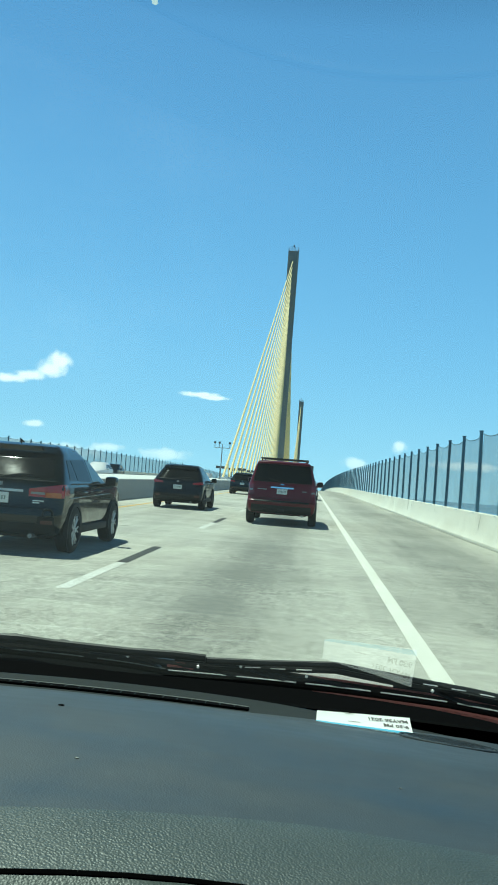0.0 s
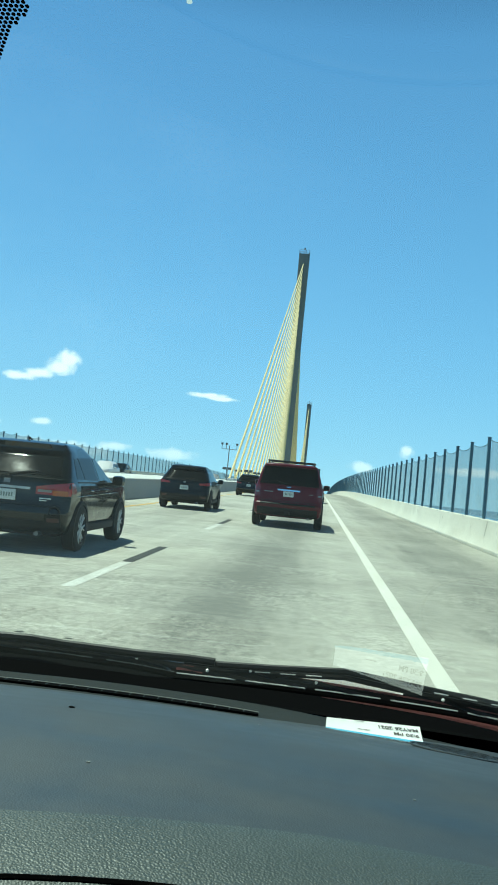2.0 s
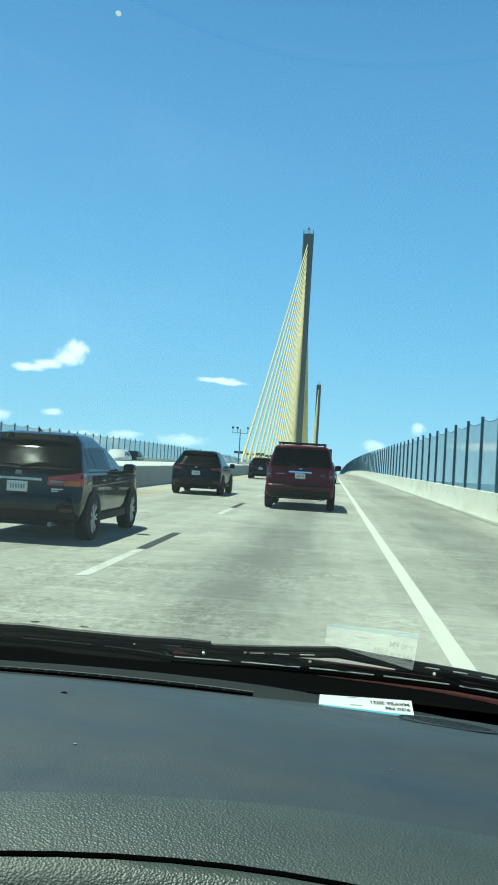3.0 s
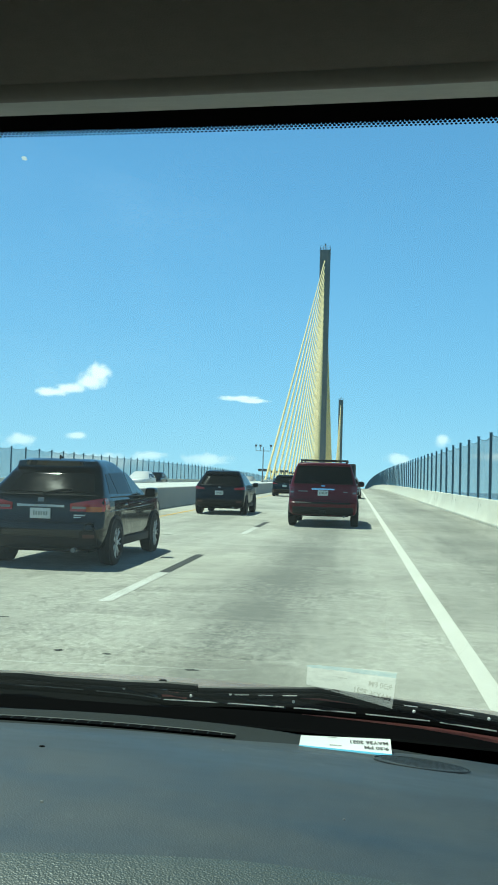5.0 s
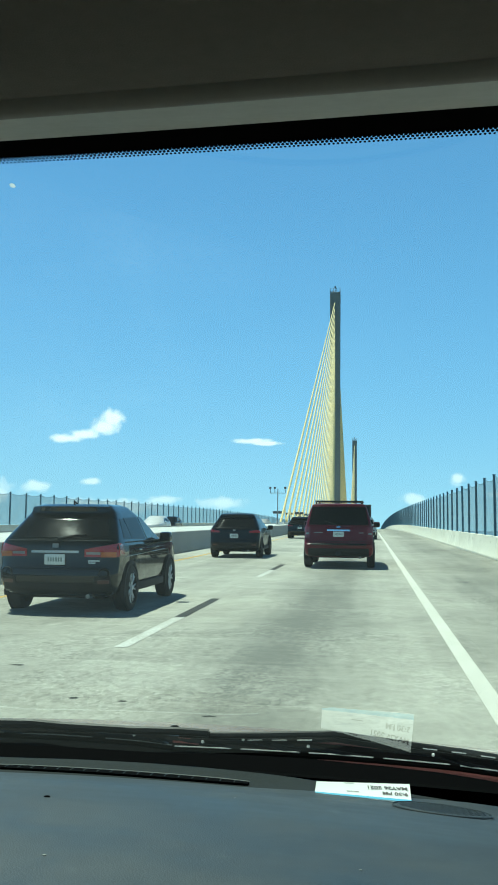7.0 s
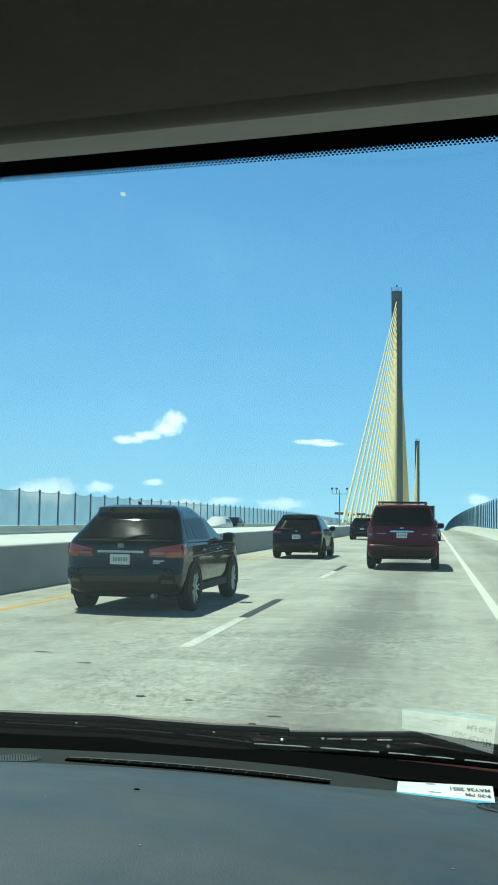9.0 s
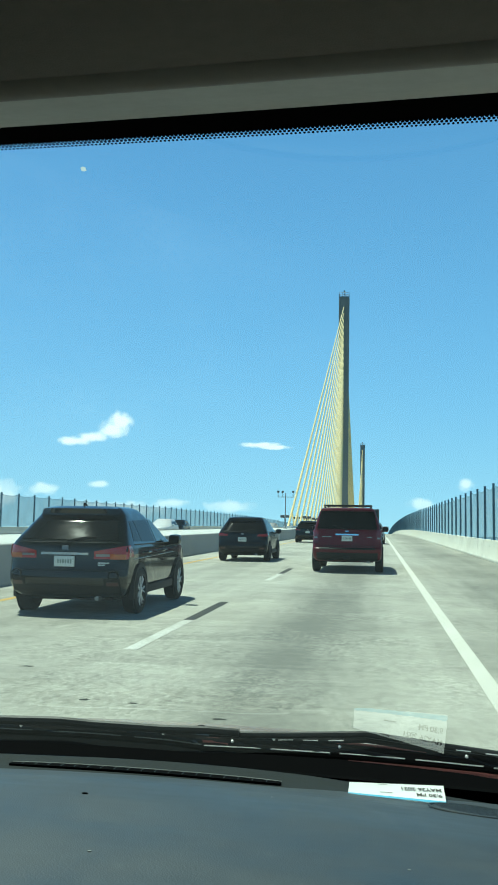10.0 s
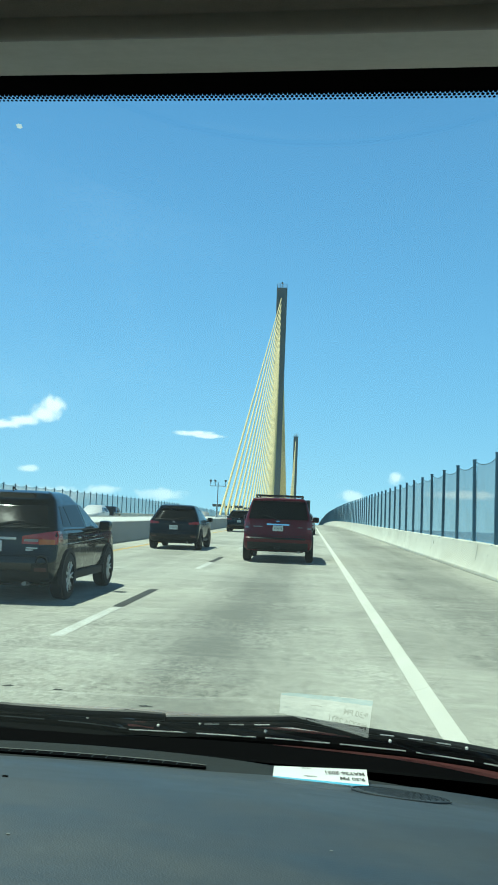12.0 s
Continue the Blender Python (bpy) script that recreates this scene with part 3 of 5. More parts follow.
class Shape:
    """A car body cut into level slices: (z, half width, rear y, front y)."""

    def __init__(self, slices, rear_round=0.16, front_round=0.35):
        self.s, self.rr, self.fr = slices, rear_round, front_round

    def at(self, z):
        s = self.s
        for a, b in zip(s, s[1:]):
            if a[0] <= z <= b[0]:
                k = (z - a[0]) / (b[0] - a[0]) if b[0] > a[0] else 0
                return tuple(p + (q - p) * k for p, q in zip(a[1:], b[1:]))
        return s[-1][1:] if z > s[-1][0] else s[0][1:]

    def rear(self, f, z, off=0.0):
        """A place on the back: f from -1 to 1 across."""
        w, yr, _ = self.at(z)
        return Vector((w * math.sin(f * math.pi / 2) if abs(f) < 1 else w * f, yr + self.rr * (1 - math.sqrt(max(0.0, 1 - abs(math.sin(f * math.pi / 2)) ** 3.2))) - off, z))

    def back(self, x, z, off=0.0):
        w, yr, _ = self.at(z)
        k = min(1.0, abs(x) / w)
        return Vector((x, yr + self.rr * (1 - math.sqrt(max(0.0, 1 - k ** 3.2))) - off, z))

    def side(self, s, y, z, off=0.0):
        w, _, _ = self.at(z)
        return Vector((s * (w + off), y, z))

    def ring(self, z):
        w, yr, yf = self.at(z)
        pts = []
        n = 9
        for i in range(-n, n + 1):
            k = math.sin(i / n * math.pi / 2)
            pts.append((w * k, yr + self.rr * (1 - math.sqrt(max(0.0, 1 - abs(k) ** 3.2)))))
        m = 7
        for i in range(1, m):
            pts.append((w, yr + self.rr + (yf - self.fr - yr - self.rr) * i / m))
        for i in range(n, -n - 1, -1):
            k = math.sin(i / n * math.pi / 2)
            pts.append((w * k, yf - self.fr * (1 - math.sqrt(max(0.0, 1 - abs(k) ** 3.2)))))
        for i in range(m - 1, 0, -1):
            pts.append((-w, yr + self.rr + (yf - self.fr - yr - self.rr) * i / m))
        return [Vector((x, y, z)) for x, y in pts]

    def mesh(self, extra_roof=0.02):
        bm = bmesh.new()
        rings = [[bm.verts.new(p) for p in self.ring(s[0])] for s in self.s]
        for a, b in zip(rings, rings[1:]):
            for j in range(len(a)):
                bm.faces.new((a[j], a[(j + 1) % len(a)], b[(j + 1) % len(a)], b[j]))
        bm.faces.new(rings[0][::-1])
        top = bm.faces.new(rings[-1])
        bmesh.ops.inset_region(bm, faces=[top], thickness=0.18, depth=extra_roof)
        return bm


def wheel(parent, x, y, r, wide, side, rim_mat, spokes=10):
    bm = bmesh.new()
    prof = [(0.70, -0.5), (0.86, -0.5), (0.97, -0.42), (1.0, -0.25), (1.0, 0.25), (0.97, 0.42), (0.86, 0.5), (0.72, 0.5)]
    n = 28
    rings = [[bm.verts.new((x + k * wide, y + r * q * math.cos(a), r + r * q * math.sin(a))) for q, k in prof] for a in (2 * math.pi * i / n for i in range(n))]
    for a, b in zip(rings, rings[1:] + rings[:1]):
        for j in range(len(prof) - 1):
            bm.faces.new((a[j], a[j + 1], b[j + 1], b[j]))
    w = part("wheel", bm, RUBBER, parent, "black tyre")
    bm = bmesh.new()
    xo = x + side * wide * 0.42
    disc(bm, (x + side * wide * 0.2, y, r), r * 0.70, "x", 24, 0.02)
    part("hub_face", bm, TRIM, w)
    bm = bmesh.new()
    rr = [[bm.verts.new((x + side * wide * k, y + r * q * math.cos(2 * math.pi * i / n), r + r * q * math.sin(2 * math.pi * i / n))) for q, k in ((0.70, 0.40), (0.705, 0.49), (0.728, 0.49), (0.735, 0.40))] for i in range(n)]
    for a, b in zip(rr, rr[1:] + rr[:1]):
        for j in range(3):
            bm.faces.new((a[j], a[j + 1], b[j + 1], b[j]))
    part("rim", bm, DARK_ALLOY if rim_mat is ALLOY else rim_mat, w)
    bm = bmesh.new()
    disc(bm, (xo, y, r), r * 0.12, "x", 14, 0.03)
    for i in range(spokes):
        a = 2 * math.pi * i / spokes
        for da in (-0.6 / spokes - 0.08, 0.6 / spokes + 0.08):
            p, m, q = (Vector((xo - side * 0.01, y + r * k * math.cos(b), r + r * k * math.sin(b))) for k, b in ((0.1, a + da * 0.3), (0.36, a + da * 0.35), (0.70, a + da)))
            tube(bm, [p, m, q], 0.0125, 5)
    part("spokes", bm, rim_mat, w, "forked alloy spokes")
    return w


def rear_patch(shape, name, x0, x1, z0, z1, mat, parent, off=0.006, taper=0.0, label="", n=14):
    bm = bmesh.new()

    def fn(u, v):
        z = z0 + (z1 - z0) * v
        k = 1 - taper * v
        return shape.back((x0 + (x1 - x0) * u) * k, z, off)
    sheet(bm, fn, n, 5, (0, off + 0.02, 0))
    return part(name, bm, mat, parent, label)


def side_patch(shape, name, s, corners, mat, parent, off=0.005, label="", n=6):
    """A panel on the flank between four (y, z) corners: rear low, front low, front high, rear high."""
    (a, b, c, d) = [Vector((y, z)) for y, z in corners]
    bm = bmesh.new()

    def fn(u, v):
        p = a.lerp(b, u).lerp(d.lerp(c, u), v)
        return shape.side(s, p.x, p.y, off)
    sheet(bm, fn, n, 4, (-s * (off + 0.02), 0, 0))
    return part(name, bm, mat, parent, label)


def seam(shape, s, pts, parent, r=0.006):
    bm = bmesh.new()
    tube(bm, [shape.side(s, y, z, 0.001) for y, z in pts], r, 4)
    return part("panel_gap", bm, TRIM, parent)


def arch(s, x, y, r, parent, mat):
    bm = bmesh.new()
    n = 16
    rows = []
    for i in range(n + 1):
        a = math.pi * (-0.08 + 1.16 * i / n)
        rows.append([bm.verts.new((x + s * dx, y + q * math.cos(a), 0.02 + r * 0.93 + q * math.sin(a))) for q, dx in ((r + 0.02, -0.12), (r + 0.02, 0.038), (r + 0.07, 0.036), (r + 0.10, -0.02))])
    for a, b in zip(rows, rows[1:]):
        for j in range(3):
            bm.faces.new((a[j], a[j + 1], b[j + 1], b[j]))
    part("wheel_arch", bm, mat, parent)
    bm = bmesh.new()
    disc(bm, (x + s * 0.004, y, 0.02 + r * 0.93), r + 0.03, "x", 28, 0.01)
    part("wheel_well", bm, TRIM, parent)


def common(car, sh, p, paint, rim, spokes):
    """Wheels, arches, mirrors, handles, rails: what every car here has."""
    r, wy0, wy1, w = p["r"], p["wy"][0], p["wy"][1], p["w"]
    part("body", sh.mesh(), paint, car)
    for s in (-1, 1):
        for y in (wy0, wy1):
            arch(s, s * (w - 0.005), y, r, car, p.get("arch", TRIM))
            wheel(car, s * (w - 0.072), y, r, 0.24, s, rim, spokes)
        bm = bmesh.new()
        z, y = p["belt"] + 0.06, p["mirror_y"]
        box(bm, (min(s * (w + 0.02), s * (w + 0.23)), y - 0.02, z - 0.08), (max(s * (w + 0.02), s * (w + 0.23)), y + 0.17, z + 0.10), 0.065)
        tube(bm, [(s * (w - 0.12), y + 0.1, z - 0.06), (s * (w + 0.08), y + 0.08, z - 0.05)], 0.03, 6)
        m = part("door_mirror", bm, paint, car)
        bm = bmesh.new()
        box(bm, (min(s * (w + 0.045), s * (w + 0.21)), y - 0.03, z - 0.055), (max(s * (w + 0.045), s * (w + 0.21)), y - 0.022, z + 0.075))
        part("mirror_glass", bm, TINTED, m)
        for y in p["handles"]:
            bm = bmesh.new()
            zz = p["belt"] - 0.10
            ww = sh.at(zz)[0]
            tube(bm, [(s * ww, y - 0.11, zz), (s * (ww + 0.035), y - 0.09, zz), (s * (ww + 0.035), y + 0.09, zz), (s * ww, y + 0.11, zz)], 0.016, 6)
            part("door_handle", bm, p.get("handle_mat", paint), car)
        for pts in p["seams"]:
            seam(sh, s, pts, car)
        for k, (cs, mt) in enumerate(p["windows"]):
            side_patch(sh, "side_window", s, cs, mt, car)
        bm = bmesh.new()
        zs = p["sill"]
        box(bm, (min(s * (w - 0.09), s * (w + 0.012)), wy0 + r + 0.08, zs), (max(s * (w - 0.09), s * (w + 0.012)), wy1 - r - 0.08, zs + 0.13), 0.03)
        part("side_sill", bm, TRIM, car)
    bm = bmesh.new()
    box(bm, (-w + 0.25, 0.35, p["sill"] - 0.05), (w - 0.25, wy1 + 0.4, p["sill"] + 0.12))
    tube(bm, [(-w + 0.2, wy0, r), (w - 0.2, wy0, r)], 0.07, 8)
    part("underbody", bm, TRIM, car)


def plate(sh, z, parent, half=0.152):
    p = sh.back(0, z, 0.03)
    bm = bmesh.new()
    box(bm, (-half, p.y - 0.006, z - 0.076), (half, p.y + 0.03, z + 0.076), 0.004)
    o = part("number_plate", bm, PLATE, parent)
    bm = bmesh.new()
    for k in range(6):
        x = -half + 0.05 + k * 0.039
        box(bm, (x, p.y - 0.010, z - 0.03), (x + 0.022, p.y - 0.005, z + 0.03))
    part("plate_bars", bm, PLATE_INK, o, smooth=0)


def red_suv(x, y):
    car = thing("suv", "dark red full-size SUV with black roof rails on the concrete lane", "SUV", at=(x, y, 0))
    s = Shape([(0.34, 0.90, 0.20, 5.0), (0.42, 0.97, 0.06, 5.12), (0.56, 0.995, 0.0, 5.2), (0.70, 1.0, 0.0, 5.2), (0.735, 1.0, 0.05, 5.2), (0.95, 1.0, 0.085, 5.15),
               (1.10, 0.995, 0.10, 5.05), (1.17, 0.985, 0.11, 4.0), (1.25, 0.965, 0.13, 3.85), (1.50, 0.90, 0.22, 3.45), (1.74, 0.83, 0.33, 3.08), (1.85, 0.78, 0.36, 2.95), (1.895, 0.70, 0.46, 2.8)], 0.20, 0.5)
    glass = [([(0.55, 1.26), (1.30, 1.26), (1.28, 1.72), (0.68, 1.72)], TINTED), ([(1.40, 1.26), (2.30, 1.26), (2.28, 1.73), (1.38, 1.73)], TINTED),
             ([(2.42, 1.26), (3.55, 1.26), (3.0, 1.73), (2.40, 1.73)], DAYLIT_GLASS)]
    common(car, s, dict(r=0.40, wy=(1.02, 4.05), w=1.0, belt=1.2, mirror_y=3.2, handles=(1.55, 2.6), windows=glass, sill=0.36,
                        seams=[[(1.36, 0.5), (1.36, 1.22)], [(2.36, 0.5), (2.36, 1.22)], [(3.45, 0.5), (3.45, 1.2)]]), RED, ALLOY, 6)
    rear_patch(s, "rear_window", -0.87, 0.87, 1.275, 1.79, TINTED, car, 0.014, 0.11)
    rear_patch(s, "rear_spoiler", -0.74, 0.74, 1.80, 1.87, RED, car, 0.10)
    for q in (-1, 1):
        bm = bmesh.new()
        sheet(bm, lambda u, v: s.back(q * (0.83 + 0.168 * u), 0.90 + 0.32 * v, 0.012), 8, 5, (0, 0.05, 0))
        t = part("tail_light", bm, DARK_LENS, car, "dark red tail lamp")
        bm = bmesh.new()
        sheet(bm, lambda u, v: s.back(q * (0.86 + 0.10 * u), 0.99 + 0.05 * v, 0.018), 6, 3, (0, 0.03, 0))
        part("reversing_lens", bm, CLEAR_LENS, t)
        bm = bmesh.new()
        tube(bm, [(q * 0.66, 0.5, 1.90), (q * 0.69, 0.62, 1.965), (q * 0.69, 2.5, 1.975), (q * 0.66, 2.65, 1.91)], 0.024, 6)
        part("roof_rail", bm, TRIM, car)
    bm = bmesh.new()
    for yy in (0.75, 2.3):
        tube(bm, [(-0.69, yy, 1.97), (0.69, yy, 1.97)], 0.02, 6)
    part("roof_crossbar", bm, TRIM, car)
    rear_patch(s, "chrome_garnish", -0.33, 0.33, 1.09, 1.135, CHROME, car, 0.03)
    rear_patch(s, "bumper_step", -0.80, 0.80, 0.68, 0.735, TRIM, car, 0.035)
    # Black valance, drawn taller to give the shade under the bumper.
    rear_patch(s, "shade_valance", -0.88, 0.88, 0.36, 0.59, TRIM, car, 0.02)
    bm = bmesh.new()
    box(bm, (-0.09, -0.06, 0.40), (0.09, 0.1, 0.50), 0.01)
    part("tow_hitch", bm, TRIM, car)
    plate(s, 1.0, car)
    bm = bmesh.new()
    tube(bm, [s.back(0.0, 1.25, 0.03), s.back(-0.3, 1.34, 0.03), s.back(-0.42, 1.37, 0.03)], 0.014, 5)
    part("rear_wiper", bm, TRIM, car)
    rear_patch(s, "badge", -0.055, 0.055, 1.19, 1.225, CHROME, car, 0.016)
    rear_patch(s, "lettering_bar", -0.72, -0.45, 1.03, 1.055, STEEL, car, 0.010)
    rear_patch(s, "lettering_bar", 0.58, 0.72, 1.03, 1.05, STEEL, car, 0.010)
    for z in (0.79, 1.265):
        bm = bmesh.new()
        tube(bm, [s.back(f, z, 0.001) for f in [i / 10 * 0.86 for i in range(-10, 11)]], 0.006, 4)
        part("panel_gap", bm, TRIM, car)
    bm = bmesh.new()
    tube(bm, [(0.62, 0.55, 0.33), (0.62, 0.02, 0.33)], 0.035, 10)
    part("exhaust", bm, STEEL, car)
    bm = bmesh.new()
    for xx in (-0.42, 0.42):
        box(bm, (xx - 0.24, 1.55, 1.15), (xx + 0.24, 1.68, 1.62), 0.06)
    part("headrest", bm, TRIM, car)
    return car


def crossover(x, y, paint, label, rim, lamp="wide", spokes=10, group=""):
    car = thing("crossover", label, "SUV", group, at=(x, y, 0))
    s = Shape([(0.26, 0.80, 0.22, 4.25), (0.34, 0.87, 0.08, 4.35), (0.50, 0.905, 0.01, 4.40), (0.62, 0.91, 0.0, 4.40), (0.68, 0.91, 0.04, 4.40), (0.86, 0.915, 0.05, 4.34),
               (0.98, 0.91, 0.05, 4.20), (1.02, 0.90, 0.06, 3.30), (1.08, 0.88, 0.10, 3.20), (1.30, 0.78, 0.38, 2.72), (1.48, 0.69, 0.60, 2.32), (1.58, 0.62, 0.58, 2.1), (1.62, 0.52, 0.72, 1.95)], 0.24, 0.5)
    glass = [([(0.62, 1.10), (0.98, 1.09), (0.98, 1.40), (0.80, 1.40)], TINTED), ([(1.06, 1.09), (1.86, 1.08), (1.84, 1.43), (1.04, 1.41)], TINTED),
             ([(1.95, 1.08), (2.72, 1.07), (2.10, 1.43), (1.93, 1.43)], DAYLIT_GLASS)]
    common(car, s, dict(r=0.345, wy=(0.86, 3.5), w=0.91, belt=1.02, mirror_y=2.62, handles=(1.3, 2.2), windows=glass, sill=0.27,
                        seams=[[(1.02, 0.45), (1.02, 1.03)], [(1.90, 0.42), (1.90, 1.03)], [(2.95, 0.42), (2.95, 1.0)]]), paint, rim, spokes)
    rear_patch(s, "rear_window", -0.74, 0.74, 1.12, 1.44, TINTED, car, 0.014, 0.16)
    rear_patch(s, "rear_spoiler", -0.61, 0.61, 1.47, 1.575, paint, car, 0.045)
    rear_patch(s, "lower_bumper", -0.82, 0.82, 0.28, 0.46, TRIM, car, 0.015)
    for q in (-1, 1):
        bm = bmesh.new()
        x0, z0, z1 = (0.44, 0.84, 1.04) if lamp == "wide" else (0.55, 0.92, 1.03)
        sheet(bm, lambda u, v: s.back(q * (x0 + (0.908 - x0) * u), z0 + (z1 - z0) * v * (0.55 + 0.45 * u), 0.012), 10, 4, (0, 0.05, 0))
        t = part("tail_light", bm, RED_LENS, car)
        bm = bmesh.new()
        sheet(bm, lambda u, v: s.side(q, s.at(0.95)[1] + 0.20 + 0.26 * u * (1 - 0.3 * v), z0 + (z1 - z0) * (0.15 + 0.8 * v), 0.006), 5, 3, (-q * 0.03, 0, 0))
        part("side_lens", bm, RED_LENS, t)
        if lamp == "wide":
            bm = bmesh.new()
            sheet(bm, lambda u, v: s.back(q * (0.68 + 0.20 * u), 0.835 + 0.075 * v, 0.020), 5, 3, (0, 0.03, 0))
            part("indicator_lens", bm, AMBER_LENS, t)
            bm = bmesh.new()
            sheet(bm, lambda u, v: s.back(q * (0.47 + 0.20 * u), 0.875 + 0.035 * v, 0.020), 5, 3, (0, 0.03, 0))
            part("reversing_lens", bm, CLEAR_LENS, t)
        bm = bmesh.new()
        sheet(bm, lambda u, v: s.back(q * (0.60 + 0.22 * u), 0.40 + 0.16 * v, 0.012), 6, 3, (0, 0.04, 0))
        f = part("lamp_recess", bm, TRIM, car)
        bm = bmesh.new()
        sheet(bm, lambda u, v: s.back(q * (0.64 + 0.16 * u), 0.45 + 0.055 * v, 0.020), 5, 2, (0, 0.03, 0))
        part("reflector", bm, DULL_LENS, f)
        if lamp == "wide":
            bm = bmesh.new()
            c = s.back(q * 0.74, 0.60, 0.02)
            tube(bm, [c + Vector((0.075 * math.cos(k * 0.3927), 0.012 * math.cos(k * 0.3927) * q, 0.075 * math.sin(k * 0.3927))) for k in range(17)], 0.012, 5)
            part("fog_lamp_ring", bm, TRIM, car)
    if lamp == "wide":
        for z, x1 in ((0.775, 0.66), (0.745, 0.60)):
            rear_patch(s, "lettering_bar", 0.50, x1, z, z + 0.016, PLATE, car, 0.010)
        for q in (-1, 1):
            bm = bmesh.new()
            tube(bm, [s.side(q, y, 1.045, 0.004) for y in (0.62, 1.2, 1.9, 2.6, 2.95)], 0.009, 5)
            part("window_trim", bm, TRIM, car)
            bm = bmesh.new()
            tube(bm, [s.side(q, 0.5 + 2.6 * k / 8, 0.83 + 0.045 * k / 8, 0.002) for k in range(9)], 0.007, 6)
            part("body_crease", bm, paint, car)
    plate(s, 0.80, car)
    rear_patch(s, "chrome_garnish", -0.36, 0.36, 0.895, 0.93, CHROME if lamp == "wide" else TRIM, car, 0.025)
    rear_patch(s, "badge", -0.045, 0.045, 0.97, 1.03, STEEL, car, 0.018)
    bm = bmesh.new()
    tube(bm, [s.back(0.0, 1.10, 0.03), s.back(0.25, 1.15, 0.03), s.back(0.42, 1.165, 0.03)], 0.013, 5)
    part("rear_wiper", bm, TRIM, car)
    for z in (0.665, 1.075):
        bm = bmesh.new()
        tube(bm, [s.back(f, z, 0.001) for f in [i / 10 * 0.8 for i in range(-10, 11)]], 0.005, 4)
        part("panel_gap", bm, TRIM, car)
    bm = bmesh.new()
    tube(bm, [(0, 0.98, 1.625), (0, 0.90, 1.645), (0, 0.84, 1.665), (0, 0.83, 1.625)], 0.014, 6)
    part("roof_antenna", bm, TRIM, car)
    bm = bmesh.new()
    tube(bm, [(0.5, 0.5, 0.27), (0.5, 0.06, 0.27)], 0.035, 10)
    part("exhaust", bm, STEEL, car)
    return car


red_suv(-0.96, 26.3)
crossover(-4.62, 13.0, BLACK_CAR, "black compact crossover with chrome-trimmed tail and spoked alloy wheels", ALLOY, "wide", 7)
crossover(-4.95, 32.4, NAVY_CAR, "blue-black compact crossover following in the passing lane", DARK_ALLOY, "slim", 5)
crossover(-5.2, 66.0, BLACK_CAR, "distant black crossover in the passing lane", DARK_ALLOY, "slim", 5)
crossover(-0.50, 66.0, SILVER_CAR, "silver crossover ahead of the red SUV", ALLOY, "slim", 5)
for vx, vy, paint, lab in ((-17.6, 74.0, WHITE_CAR, "white car on the opposite carriageway"), (-21.3, 96.0, BLACK_CAR, "dark car on the opposite carriageway"), (-17.6, 150.0, SILVER_CAR, "silver car far along the opposite carriageway")):
    c = crossover(vx, vy, paint, lab, ALLOY, "slim", 5, "oncoming cars")
    c.rotation_euler = (0, 0, math.pi)
    c.location.z = crest(vy)


def box_truck(x, y):
    z = crest(y)
    t = thing("box_truck", "dark brown box truck far ahead in the lane", "truck", at=(x, y, z))
    bm = bmesh.new()
    box(bm, (-1.2, 0, 1.0), (1.2, 6.0, 3.35), 0.04)
    part("cargo_box", bm, material("brown_truck_box", (0.07, 0.06, 0.055), (0.05, 0.045, 0.04), 2.0, 0.6), t)
    bm = bmesh.new()
    box(bm, (-1.0, -0.02, 1.15), (-0.03, 0.0, 3.15), 0.005)
    box(bm, (0.03, -0.02, 1.15), (1.0, 0.0, 3.15), 0.005)
    part("rear_door", bm, TRIM, t)
    bm = bmesh.new()
    box(bm, (-1.05, 6.1, 0.6), (1.05, 8.0, 2.6), 0.25)
    part("cab", bm, WHITE_CAR, t)
    bm = bmesh.new()
    box(bm, (-0.5, 0.1, 0.6), (0.5, 7.8, 0.98), 0.03)
    box(bm, (-1.1, -0.1, 0.5), (1.1, 0.02, 0.62), 0.02)
    part("chassis", bm, TRIM, t)
    for s in (-1, 1):
        for yy in (1.4, 6.9):
            wheel(t, s * 0.98, yy, 0.45, 0.28, s, STEEL, 5)
    return t


box_truck(-1.1, 112.0)


